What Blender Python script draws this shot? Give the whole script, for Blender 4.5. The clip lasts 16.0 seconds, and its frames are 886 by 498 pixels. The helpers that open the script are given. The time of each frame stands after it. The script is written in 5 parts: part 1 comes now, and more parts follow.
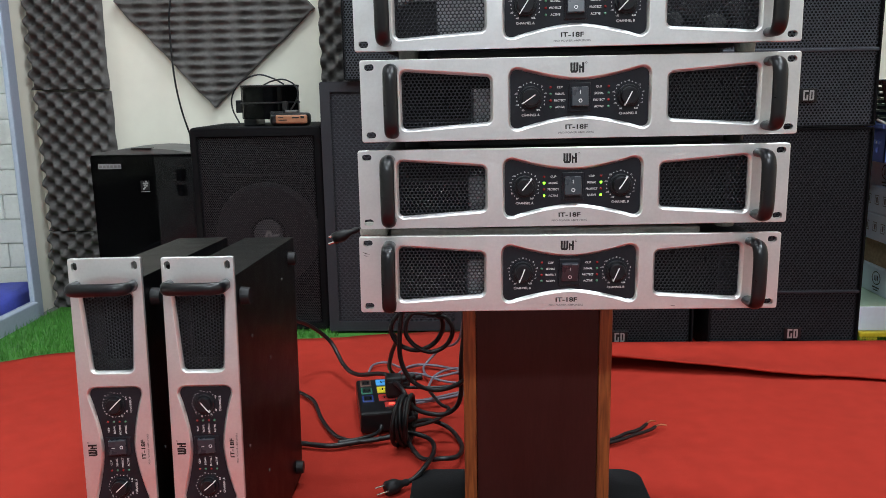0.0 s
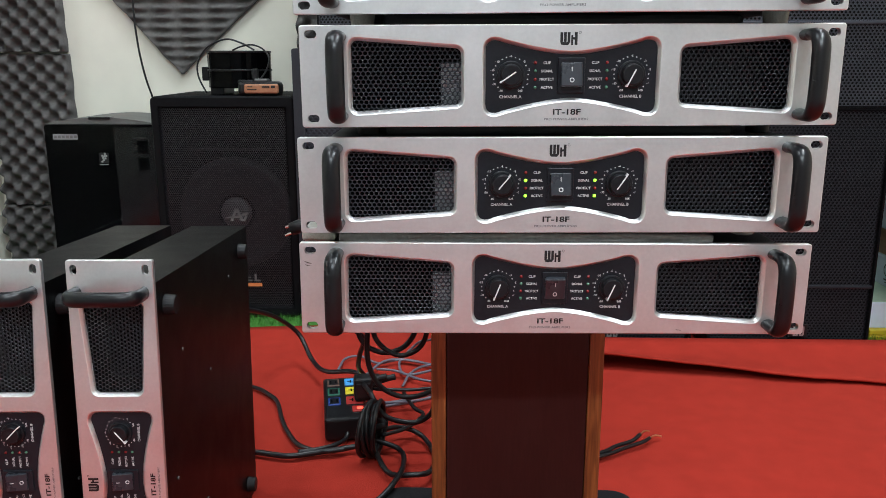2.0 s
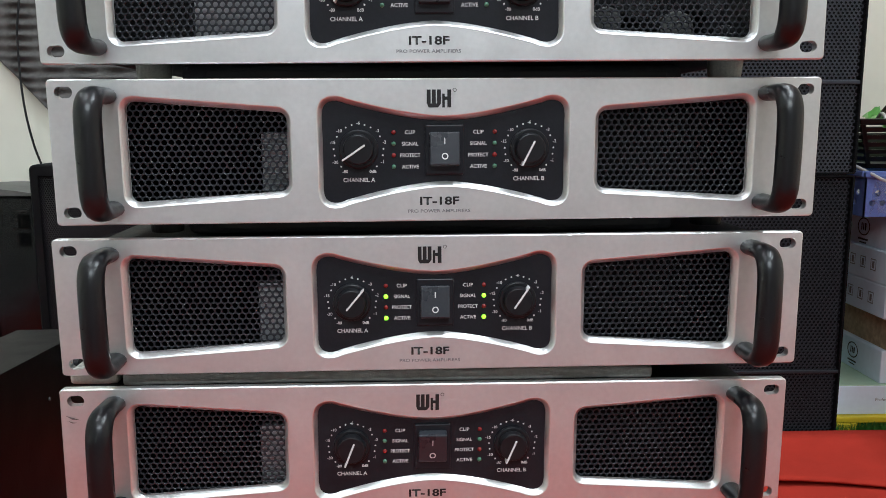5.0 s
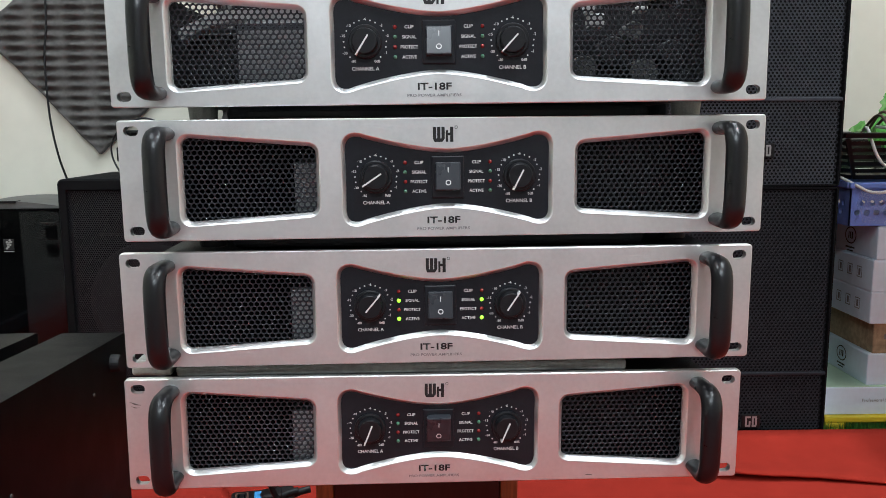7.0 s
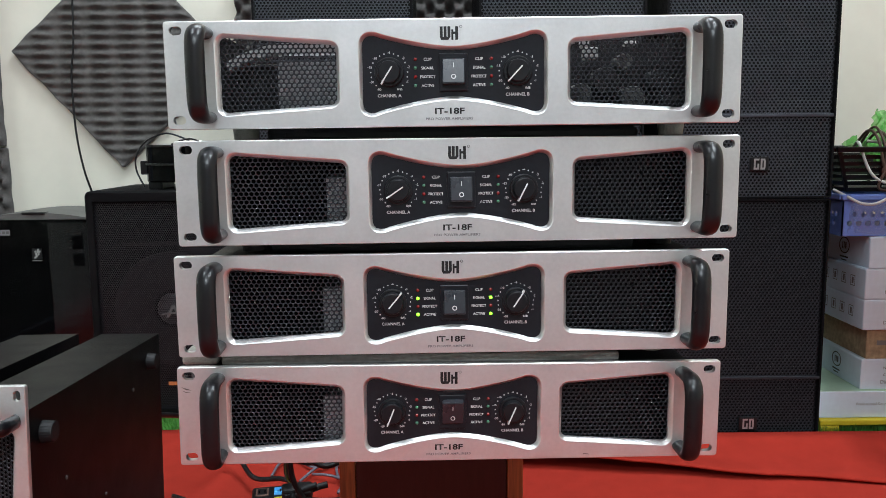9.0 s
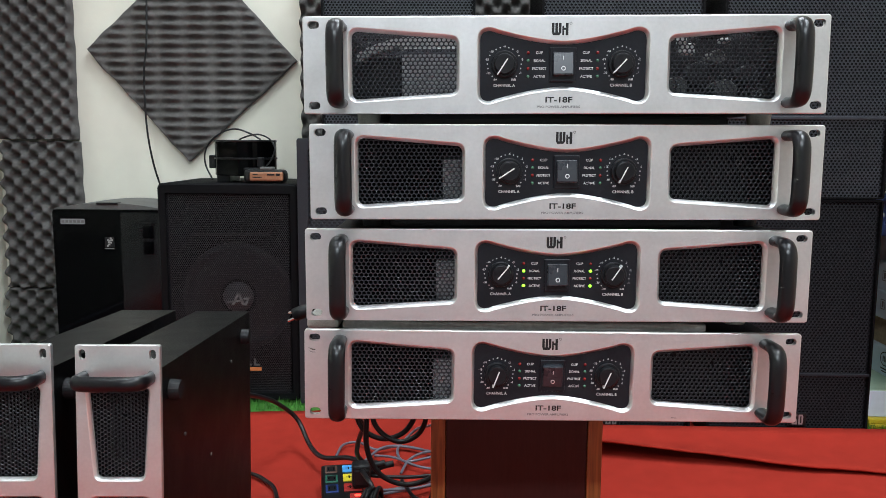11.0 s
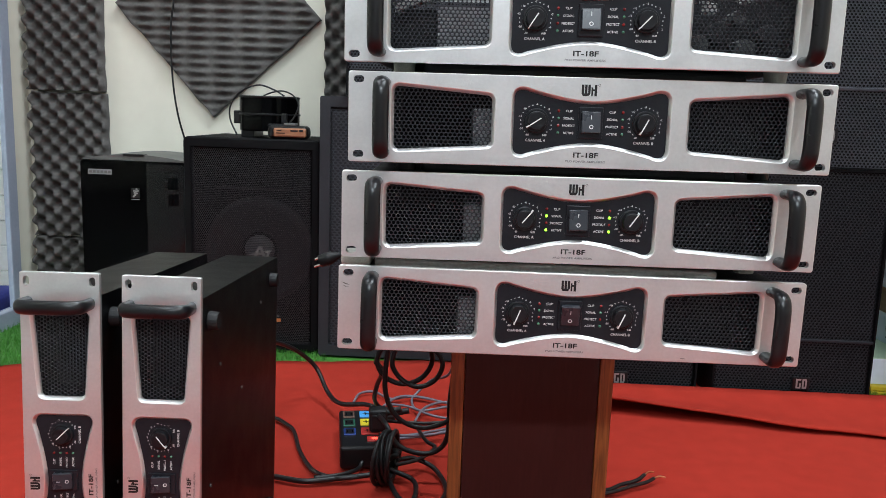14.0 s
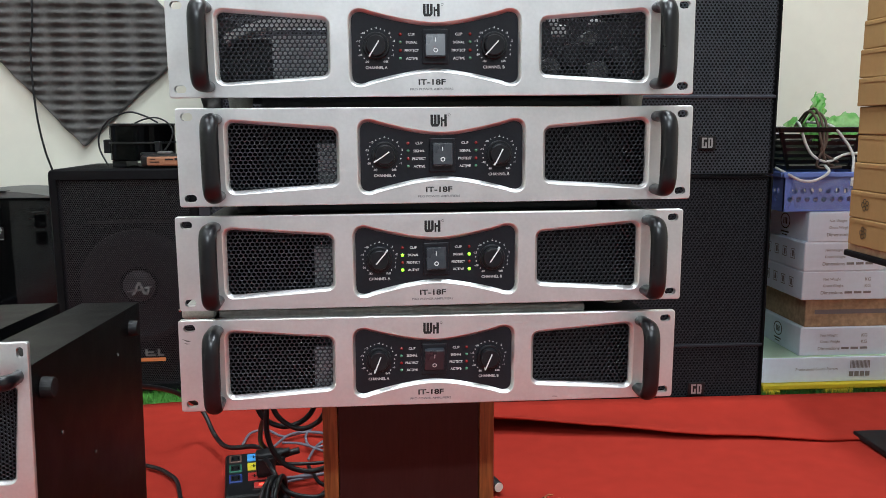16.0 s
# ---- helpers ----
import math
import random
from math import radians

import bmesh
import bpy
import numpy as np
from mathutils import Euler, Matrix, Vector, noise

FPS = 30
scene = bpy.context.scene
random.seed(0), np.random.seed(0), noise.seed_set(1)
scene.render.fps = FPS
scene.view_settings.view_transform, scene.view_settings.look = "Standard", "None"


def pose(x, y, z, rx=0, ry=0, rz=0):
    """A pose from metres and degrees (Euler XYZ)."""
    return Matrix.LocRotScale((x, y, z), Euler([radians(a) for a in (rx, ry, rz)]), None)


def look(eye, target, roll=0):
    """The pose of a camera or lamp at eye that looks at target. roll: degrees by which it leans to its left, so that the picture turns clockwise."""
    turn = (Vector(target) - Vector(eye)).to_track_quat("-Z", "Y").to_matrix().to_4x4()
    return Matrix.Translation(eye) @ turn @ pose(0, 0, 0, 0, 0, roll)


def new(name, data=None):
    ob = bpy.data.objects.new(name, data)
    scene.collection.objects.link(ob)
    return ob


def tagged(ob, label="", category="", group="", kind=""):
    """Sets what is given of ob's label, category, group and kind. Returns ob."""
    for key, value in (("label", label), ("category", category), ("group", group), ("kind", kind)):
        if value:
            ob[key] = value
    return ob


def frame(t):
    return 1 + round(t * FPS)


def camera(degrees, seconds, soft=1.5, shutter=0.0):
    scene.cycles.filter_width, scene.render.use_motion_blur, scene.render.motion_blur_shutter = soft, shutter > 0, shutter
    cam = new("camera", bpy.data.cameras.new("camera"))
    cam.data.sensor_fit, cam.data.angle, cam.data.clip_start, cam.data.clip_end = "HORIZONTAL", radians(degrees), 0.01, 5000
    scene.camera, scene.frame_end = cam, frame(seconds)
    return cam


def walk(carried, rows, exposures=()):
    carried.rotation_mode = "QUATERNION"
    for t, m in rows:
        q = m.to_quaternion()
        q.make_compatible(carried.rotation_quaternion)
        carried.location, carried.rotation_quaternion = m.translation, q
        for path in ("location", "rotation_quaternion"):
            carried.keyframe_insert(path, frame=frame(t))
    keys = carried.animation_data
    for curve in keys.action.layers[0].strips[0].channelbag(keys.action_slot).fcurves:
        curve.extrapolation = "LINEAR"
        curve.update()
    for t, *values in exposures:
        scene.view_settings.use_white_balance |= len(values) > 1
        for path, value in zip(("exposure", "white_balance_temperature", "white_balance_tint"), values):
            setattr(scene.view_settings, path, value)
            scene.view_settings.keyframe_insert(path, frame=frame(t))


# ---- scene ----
cam = camera(57.20, 16.0, soft=0.85)
PATH = [
    (0, (0.0035, 0.0005, 0.6782), (-0.0670, 1.9623, 0.2954), -1.00),
    (0.5, (0.0018, 0.0205, 0.6652), (-0.0759, 1.9632, 0.1963), -0.96),
    (1, (0.0001, 0.0369, 0.6627), (-0.0813, 1.9742, 0.1725), -0.67),
    (1.5, (0.0160, 0.0805, 0.6691), (-0.0605, 2.0193, 0.1843), -0.29),
    (2, (0.0310, 0.1716, 0.6840), (-0.0247, 2.1176, 0.2258), -0.03),
    (2.5, (0.0575, 0.2708, 0.6939), (0.0284, 2.2209, 0.2510), -0.01),
    (3, (0.0868, 0.3352, 0.6953), (0.0930, 2.2911, 0.2777), -0.20),
    (3.5, (0.0969, 0.3868, 0.6851), (0.1355, 2.3475, 0.2924), -0.11),
    (4, (0.1022, 0.4112, 0.6857), (0.1564, 2.3799, 0.3372), -0.04),
    (6.5, (0.1160, 0.3370, 0.6985), (0.1487, 2.3135, 0.3946), -0.34),
    (7, (0.1107, 0.3048, 0.7059), (0.1417, 2.2823, 0.4085), -0.38),
    (7.5, (0.1092, 0.2794, 0.7119), (0.1373, 2.2583, 0.4234), -0.38),
    (8, (0.1085, 0.2590, 0.7124), (0.1344, 2.2388, 0.4302), -0.29),
    (10.5, (0.0587, 0.1612, 0.7036), (0.0307, 2.1448, 0.4495), -0.29),
    (11, (0.0292, 0.1452, 0.6936), (-0.0243, 2.1281, 0.4384), 0.37),
    (11.5, (0.0051, 0.1308, 0.6814), (-0.0726, 2.1104, 0.4072), 1.19),
    (12, (-0.0031, 0.1086, 0.6734), (-0.0911, 2.0832, 0.3679), 1.64),
    (12.5, (-0.0018, 0.0841, 0.6699), (-0.0981, 2.0561, 0.3508), 1.72),
    (13, (0.0025, 0.0676, 0.6681), (-0.0977, 2.0387, 0.3443), 1.62),
    (13.5, (0.0061, 0.0780, 0.6698), (-0.0860, 2.0484, 0.3397), 1.76),
    (14, (0.0142, 0.0917, 0.6740), (-0.0635, 2.0626, 0.3429), 1.97),
    (14.5, (0.0250, 0.1090, 0.6785), (-0.0195, 2.0810, 0.3480), 2.07),
    (15, (0.0441, 0.1186, 0.6845), (0.0589, 2.0926, 0.3631), 1.81),
    (15.5, (0.0622, 0.1295, 0.6935), (0.1570, 2.1027, 0.3814), 0.62),
    (16, (0.0733, 0.1526, 0.6968), (0.2059, 2.1250, 0.3937), -0.22),
]
walk(cam, [(t, look(eye, target, roll)) for t, eye, target, roll in PATH], exposures=[(0.0, 0.05), (2.5, 0.0), (3.5, -0.10), (4.2, -0.14), (6.3, -0.10), (8.2, -0.06), (10.5, 0.02), (16.0, 0.06)])

# ---- light ----
world = bpy.data.worlds.new("world")
scene.world = world
world.use_nodes = True
world.node_tree.nodes["Background"].inputs[0].default_value = (0.9, 0.95, 1.0, 1)
world.node_tree.nodes["Background"].inputs[1].default_value = 0.05


def ceiling_lamp(x, y, sx, sy, watts):
    data = bpy.data.lights.new("tube_light", "AREA")
    data.shape, data.size, data.size_y, data.energy = "RECTANGLE", sx, sy, watts
    data.color = (0.82, 0.92, 1.0)
    ob = new("tube_light", data)
    ob.matrix_world = pose(x, y, 2.76)
    return ob


# the last one is unseen, added to brighten the bricks beyond the glass
LAMPS = [(-0.7, 0.2, 0.25, 1.2, 21), (0.9, 0.2, 0.25, 1.2, 48), (0.12, 1.65, 1.2, 0.25, 43), (0.1, -2.0, 1.2, 0.25, 90), (-2.15, 1.4, 0.25, 1.2, 10)]
for lx, ly, lsx, lsy, lw in LAMPS:
    ceiling_lamp(lx, ly, lsx, lsy, lw)


# ---- materials ----
def mat(name, colour, rough=0.5, metal=0.0, var=0.12, scale=30.0, bump=0.0, bump_scale=200.0, emit=None, emit_k=0.0, coat=0.0, stretch=(1, 1, 1), rough_var=0.1, spec=0.5):
    """A surface with two scales of variation in colour, roughness and relief, in object space."""
    m = bpy.data.materials.new(name)
    m.use_nodes = True
    nt = m.node_tree
    b = nt.nodes["Principled BSDF"]
    tc = nt.nodes.new("ShaderNodeTexCoord")
    mp = nt.nodes.new("ShaderNodeMapping")
    mp.inputs["Scale"].default_value = stretch
    nt.links.new(tc.outputs["Object"], mp.inputs[0])
    n1 = nt.nodes.new("ShaderNodeTexNoise")
    n1.inputs["Scale"].default_value, n1.inputs["Detail"].default_value = scale, 5
    n2 = nt.nodes.new("ShaderNodeTexNoise")
    n2.inputs["Scale"].default_value, n2.inputs["Detail"].default_value = scale * 9, 3
    nt.links.new(mp.outputs[0], n1.inputs["Vector"])
    nt.links.new(mp.outputs[0], n2.inputs["Vector"])
    add = nt.nodes.new("ShaderNodeMath")
    add.operation = "ADD"
    nt.links.new(n1.outputs["Fac"], add.inputs[0])
    nt.links.new(n2.outputs["Fac"], add.inputs[1])
    mr = nt.nodes.new("ShaderNodeMapRange")
    mr.inputs[1].default_value, mr.inputs[2].default_value = 0.6, 1.4
    mr.inputs[3].default_value, mr.inputs[4].default_value = 1 - var, 1 + var
    nt.links.new(add.outputs[0], mr.inputs[0])
    mul = nt.nodes.new("ShaderNodeVectorMath")
    mul.operation = "SCALE"
    mul.inputs[0].default_value = colour
    nt.links.new(mr.outputs[0], mul.inputs["Scale"])
    nt.links.new(mul.outputs[0], b.inputs["Base Color"])
    rr = nt.nodes.new("ShaderNodeMapRange")
    rr.inputs[1].default_value, rr.inputs[2].default_value = 0.3, 0.7
    rr.inputs[3].default_value, rr.inputs[4].default_value = rough * (1 - rough_var), min(1, rough * (1 + rough_var))
    nt.links.new(n1.outputs["Fac"], rr.inputs[0])
    nt.links.new(rr.outputs[0], b.inputs["Roughness"])
    b.inputs["Metallic"].default_value = metal
    b.inputs["Specular IOR Level"].default_value = spec
    b.inputs["Coat Weight"].default_value = coat
    b.inputs["Coat Roughness"].default_value = 0.08
    if bump:
        n3 = nt.nodes.new("ShaderNodeTexNoise")
        n3.inputs["Scale"].default_value, n3.inputs["Detail"].default_value = bump_scale, 4
        nt.links.new(mp.outputs[0], n3.inputs["Vector"])
        bp = nt.nodes.new("ShaderNodeBump")
        bp.inputs["Strength"].default_value, bp.inputs["Distance"].default_value = bump, 0.002
        nt.links.new(n3.outputs["Fac"], bp.inputs["Height"])
        nt.links.new(bp.outputs[0], b.inputs["Normal"])
    if emit:
        b.inputs["Emission Color"].default_value = (*emit, 1)
        b.inputs["Emission Strength"].default_value = emit_k
    return m


def wood_mat(name, dark, light, scale=14.0):
    m = mat(name, light, 0.35, var=0.1, scale=scale, coat=0.2, stretch=(12, 12, 0.7))
    nt = m.node_tree
    b = nt.nodes["Principled BSDF"]
    tc = nt.nodes.new("ShaderNodeTexCoord")
    mp = nt.nodes.new("ShaderNodeMapping")
    mp.inputs["Scale"].default_value = (22, 22, 1.4)
    nz = nt.nodes.new("ShaderNodeTexNoise")
    nz.inputs["Scale"].default_value, nz.inputs["Detail"].default_value, nz.inputs["Distortion"].default_value = 9, 6, 0.6
    ramp = nt.nodes.new("ShaderNodeValToRGB")
    ramp.color_ramp.elements[0].position, ramp.color_ramp.elements[1].position = 0.35, 0.68
    ramp.color_ramp.elements[0].color, ramp.color_ramp.elements[1].color = (*dark, 1), (*light, 1)
    nt.links.new(tc.outputs["Object"], mp.inputs[0])
    nt.links.new(mp.outputs[0], nz.inputs["Vector"])
    nt.links.new(nz.outputs["Fac"], ramp.inputs[0])
    nt.links.new(ramp.outputs[0], b.inputs["Base Color"])
    return m


ALU = mat("satin aluminium", (0.79, 0.79, 0.79), 0.37, 0.84, 0.06, 30, 0.08, 2600)
POLISH = mat("polished aluminium edge", (0.90, 0.90, 0.90), 0.44, 1.0, 0.04, 60)
STEEL = mat("black chassis steel", (0.0018, 0.0018, 0.0021), 0.40, 0.0, 0.3, 25, 0.15, 700, spec=0.20)
INNER = mat("inner metal", (0.50, 0.50, 0.52), 0.4, 0.3, 0.3, 60)
MESHB = mat("black perforated steel", (0.036, 0.038, 0.045), 0.30, 0.4, 0.2, 80)
SPKMESH = mat("dusty black speaker mesh", (0.017, 0.018, 0.022), 0.45, 0.2, 0.35, 14)
FOOT = mat("grey foot plastic", (0.013, 0.013, 0.014), 0.5, 0.0, 0.15, 60, spec=0.3)
PALEFOOT = mat("yellowed white rubber", (0.42, 0.41, 0.37), 0.55, 0.0, 0.25, 90, 0.1, 300)
FASCIA = mat("black fascia", (0.0125, 0.0132, 0.0172), 0.32, 0.0, 0.2, 50, 0.05, 900, spec=0.28)
KNOB = mat("black knob plastic", (0.009, 0.009, 0.011), 0.33, 0.0, 0.2, 80, spec=0.35)
HANDLE = mat("black satin handle", (0.0055, 0.0055, 0.0070), 0.30, 0.0, 0.25, 40, 0.06, 800, spec=0.45)
RUBBER = mat("black rubber", (0.010, 0.010, 0.011), 0.55, 0.0, 0.25, 60, 0.1, 500, spec=0.4)
INK = mat("black print", (0.012, 0.012, 0.012), 0.45, 0.0, 0.1, 80)
WHITE_INK = mat("white print", (0.70, 0.70, 0.70), 0.5, 0.0, 0.05, 80)
RED_LED = mat("dull red lamp", (0.20, 0.018, 0.018), 0.25, 0.0, 0.1, 90, coat=0.3)
GREEN_LED = mat("dull green lamp", (0.07, 0.19, 0.12), 0.25, 0.0, 0.1, 90, coat=0.3)
LIT_LED = mat("lit green lamp", (0.2, 0.8, 0.05), 0.3, emit=(0.30, 1.0, 0.04), emit_k=2.2)
ROCKER = mat("grey rocker plastic", (0.026, 0.029, 0.036), 0.28, 0.0, 0.1, 60, spec=0.5)
CARPET = mat("red needle felt carpet", (0.355, 0.029, 0.018), 0.95, 0.0, 0.14, 2.6, 0.4, 700, spec=0.1)
TILE = mat("grey floor tile", (0.14, 0.14, 0.14), 0.4, 0.0, 0.08, 3, spec=0.3)
TURF = mat("green turf", (0.05, 0.19, 0.025), 0.6, 0.0, 0.4, 25)
WALLM = mat("cream wall paint", (0.745, 0.716, 0.61), 0.7, 0.0, 0.035, 2.5, 0.1, 90)
CEILM = mat("white ceiling paint", (0.8, 0.8, 0.77), 0.8, 0.0, 0.03, 2)
BRICKM = mat("white brick cladding", (0.62, 0.62, 0.605), 0.6, 0.0, 0.09, 9, 0.5, 60)
MORTAR = mat("grey mortar", (0.56, 0.56, 0.54), 0.8, 0.0, 0.12, 30)
FRAMEM = mat("blue grey painted frame", (0.30, 0.34, 0.42), 0.45, 0.0, 0.08, 12, 0.05, 120)
SOUTH = mat("grey wall paint", (0.46, 0.46, 0.45), 0.7, 0.0, 0.05, 2.0, 0.1, 90)
FOAM = mat("charcoal acoustic foam", (0.112, 0.106, 0.101), 0.95, 0.0, 0.22, 12, 0.5, 600, spec=0.1)
CAB = mat("black textured cabinet", (0.0038, 0.0038, 0.0046), 0.6, 0.0, 0.2, 18, 0.5, 450, spec=0.12)
CABC = mat("charcoal painted cabinet", (0.026, 0.027, 0.032), 0.55, 0.0, 0.15, 18, 0.3, 450, spec=0.25)
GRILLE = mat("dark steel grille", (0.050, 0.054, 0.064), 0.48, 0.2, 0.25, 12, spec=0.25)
# GRILLE darkened: the dimmer light on the low subwoofers is in the colour
SHADEGRILLE = mat("shaded steel grille", (0.025, 0.027, 0.032), 0.5, 0.2, 0.25, 12, spec=0.2)
CLOTH = mat("black grille backing", (0.003, 0.003, 0.0035), 0.9, 0.0, 0.2, 30, spec=0.1)
GLOSS = mat("gloss black plastic", (0.0012, 0.0012, 0.0014), 0.05, 0.0, 0.1, 20, rough_var=0.3, spec=0.07)
SATIN = mat("satin black plastic", (0.008, 0.008, 0.009), 0.32, 0.0, 0.15, 20, spec=0.35)
GREYTOP = mat("dusty grey plastic", (0.10, 0.10, 0.095), 0.5, 0.0, 0.15, 14)
CONE = mat("paper cone", (0.0085, 0.0088, 0.0105), 0.6, 0.0, 0.2, 40, spec=0.3)
DUSTGREY = mat("dusty grey print", (0.09, 0.09, 0.09), 0.5, 0.0, 0.2, 80)
SCUFF = mat("dark scuff", (0.16, 0.155, 0.15), 0.6, 0.3, 0.5, 220)
PADM = mat("dark grey foam", (0.040, 0.041, 0.046), 0.8, 0.0, 0.25, 30, 0.4, 500, spec=0.2)
PALEPAD = mat("pale grey packing foam", (0.30, 0.29, 0.275), 0.75, 0.0, 0.3, 22, 0.4, 400, spec=0.2)
DOME = mat("dust cap", (0.085, 0.085, 0.09), 0.5, 0.0, 0.2, 40)
SILVER = mat("silver badge", (0.38, 0.38, 0.38), 0.3, 0.5, 0.05, 60)
ORANGE = mat("orange print", (0.5, 0.16, 0.05), 0.5)
WOOD = wood_mat("oiled oak edge", (0.13, 0.040, 0.012), (0.34, 0.118, 0.034))
# the carpet's red reflection is mixed into this base colour
DARKWOOD = mat("dark stained front tinted with carpet red", (0.032, 0.0105, 0.0095), 0.32, 0.0, 0.22, 6, 0.08, 200, stretch=(6, 6, 0.8), spec=0.3)
PLATE = mat("black base board", (0.008, 0.008, 0.009), 0.55, 0.0, 0.25, 10, 0.2, 300, spec=0.25)
CARTON = mat("brown cardboard", (0.33, 0.19, 0.070), 0.8, 0.0, 0.08, 9, 0.1, 180)
OLDCARD = mat("worn cardboard", (0.43, 0.33, 0.205), 0.85, 0.0, 0.45, 9, 0.2, 120)
WHITEBOX = mat("white printed cardboard", (0.75, 0.86, 0.97), 0.6, 0.0, 0.05, 8)
MINT = mat("pale green cardboard", (0.48, 0.66, 0.50), 0.6, 0.0, 0.06, 8)
GREYINK = mat("grey print", (0.22, 0.22, 0.23), 0.6)
YELLOW = mat("yellow plastic", (0.72, 0.56, 0.03), 0.45, 0.0, 0.08, 12)
BLUEP = mat("blue crate plastic", (0.15, 0.23, 0.60), 0.4, 0.0, 0.12, 20)
CABLE = mat("black cable", (0.008, 0.008, 0.009), 0.38, 0.0, 0.2, 60, spec=0.45)
GREYCABLE = mat("grey cable", (0.14, 0.135, 0.17), 0.45, 0.0, 0.15, 60)
WHITECABLE = mat("white cable", (0.66, 0.66, 0.63), 0.5, 0.0, 0.1, 60)
BROWNCABLE = mat("brown cable", (0.10, 0.06, 0.045), 0.5, 0.0, 0.1, 60)
COPPER = mat("bare copper", (0.75, 0.36, 0.2), 0.35, 1.0)
STEELP = mat("nickel pin", (0.7, 0.68, 0.62), 0.25, 1.0)
BAG = mat("green plastic bag", (0.40, 0.80, 0.34), 0.35, 0.0, 0.25, 14)


def filmy(m, clear, tint):
    """Turns a material into thin film: part clear, part scattering what falls on it from both sides."""
    nt = m.node_tree
    b, out = nt.nodes["Principled BSDF"], nt.nodes["Material Output"]
    tr, sc, m1, m2 = (nt.nodes.new(k) for k in ("ShaderNodeBsdfTransparent", "ShaderNodeBsdfTranslucent", "ShaderNodeMixShader", "ShaderNodeMixShader"))
    tr.inputs[0].default_value = sc.inputs[0].default_value = (*tint, 1)
    m1.inputs[0].default_value, m2.inputs[0].default_value = 0.5, clear
    nt.links.new(b.outputs[0], m1.inputs[1])
    nt.links.new(sc.outputs[0], m1.inputs[2])
    nt.links.new(m1.outputs[0], m2.inputs[1])
    nt.links.new(tr.outputs[0], m2.inputs[2])
    nt.links.new(m2.outputs[0], out.inputs["Surface"])


filmy(BAG, 0.58, (0.50, 0.90, 0.42))
BLUECLOTH = mat("blue cloth", (0.03, 0.04, 0.26), 0.8, 0.0, 0.2, 12, 0.3, 90)
SOCKETS = {n: mat(n + " socket", c, 0.4, 0.0, 0.05) for n, c in
           (("brown", (0.11, 0.06, 0.045)), ("green", (0.02, 0.13, 0.08)), ("blue", (0.015, 0.045, 0.22)), ("sky", (0.06, 0.32, 0.70)), ("yellow", (0.72, 0.58, 0.03)), ("red", (0.45, 0.03, 0.025)))}
RED_GLOW = mat("lit red switch", (0.7, 0.03, 0.02), 0.2, emit=(1.0, 0.05, 0.03), emit_k=4.0)
FILM = mat("clear plastic film", (0.93, 0.94, 0.97), 0.12, 0.0, 0.03, 20)
filmy(FILM, 0.84, (0.96, 0.97, 1.0))
GLASS = bpy.data.materials.new("window glass")
GLASS.use_nodes = True
gb = GLASS.node_tree.nodes["Principled BSDF"]
gb.inputs["Transmission Weight"].default_value, gb.inputs["Roughness"].default_value, gb.inputs["IOR"].default_value = 1.0, 0.0, 1.02
gb.inputs["Base Color"].default_value = (0.97, 1, 0.99, 1)


# ---- building helpers ----
def link_mesh(name, me, material, parent=None, label="", at=None):
    if material is not None and not me.materials:
        me.materials.append(material)
    ob = new(name, me)
    if at is not None:
        ob.matrix_basis = at
    if parent is not None:
        ob.parent = parent
    if label:
        ob["label"] = label
    return ob


def part(name, bm, material, parent=None, label="", at=None, smooth=False):
    """Links a bmesh as one mesh object under a thing or a part."""
    me = bpy.data.meshes.new(name)
    bm.to_mesh(me)
    bm.free()
    if smooth:
        me.polygons.foreach_set("use_smooth", [True] * len(me.polygons))
    return link_mesh(name, me, material, parent, label, at)


def thing(name, label, category, at=None, group="", kind=""):
    ob = new(name)
    ob.empty_display_size = 0.05
    if at is not None:
        ob.matrix_basis = at
    return tagged(ob, label, category, group, kind)


def add_box(bm, x0, x1, y0, y1, z0, z1, bevel=0.0, seg=2):
    r = bmesh.ops.create_cube(bm, size=1, matrix=Matrix.LocRotScale(((x0 + x1) / 2, (y0 + y1) / 2, (z0 + z1) / 2), None, (x1 - x0, y1 - y0, z1 - z0)))
    if bevel:
        edges = list({e for v in r["verts"] for e in v.link_edges})
        bmesh.ops.bevel(bm, geom=edges, offset=bevel, segments=seg, profile=0.5, affect="EDGES")
    return bm


def box(x0, x1, y0, y1, z0, z1, bevel=0.0, seg=2):
    return add_box(bmesh.new(), x0, x1, y0, y1, z0, z1, bevel, seg)


def cyl(r, depth, at, seg=24, r2=None, bevel=0.0):
    """A cylinder or cone along local z, moved by the pose at."""
    bm = bmesh.new()
    bmesh.ops.create_cone(bm, cap_ends=True, segments=seg, radius1=r, radius2=r if r2 is None else r2, depth=depth)
    if bevel:
        edges = [e for e in bm.edges if abs(e.verts[0].co.z - e.verts[1].co.z) < 1e-6]
        bmesh.ops.bevel(bm, geom=edges, offset=bevel, segments=2, profile=0.5, affect="EDGES")
    bmesh.ops.transform(bm, matrix=at, verts=bm.verts)
    return bm


def spline(points, n=10):
    """Catmull-Rom points through the given ones."""
    p = [Vector(q) for q in points]
    p = [2 * p[0] - p[1]] + p + [2 * p[-1] - p[-2]]
    out = []
    for i in range(1, len(p) - 2):
        for k in range(n):
            u = k / n
            a, b, c, d = p[i - 1], p[i], p[i + 1], p[i + 2]
            out.append(0.5 * (2 * b + (c - a) * u + (2 * a - 5 * b + 4 * c - d) * u * u + (3 * b - a - 3 * c + d) * u ** 3))
    return out + [p[-2]]


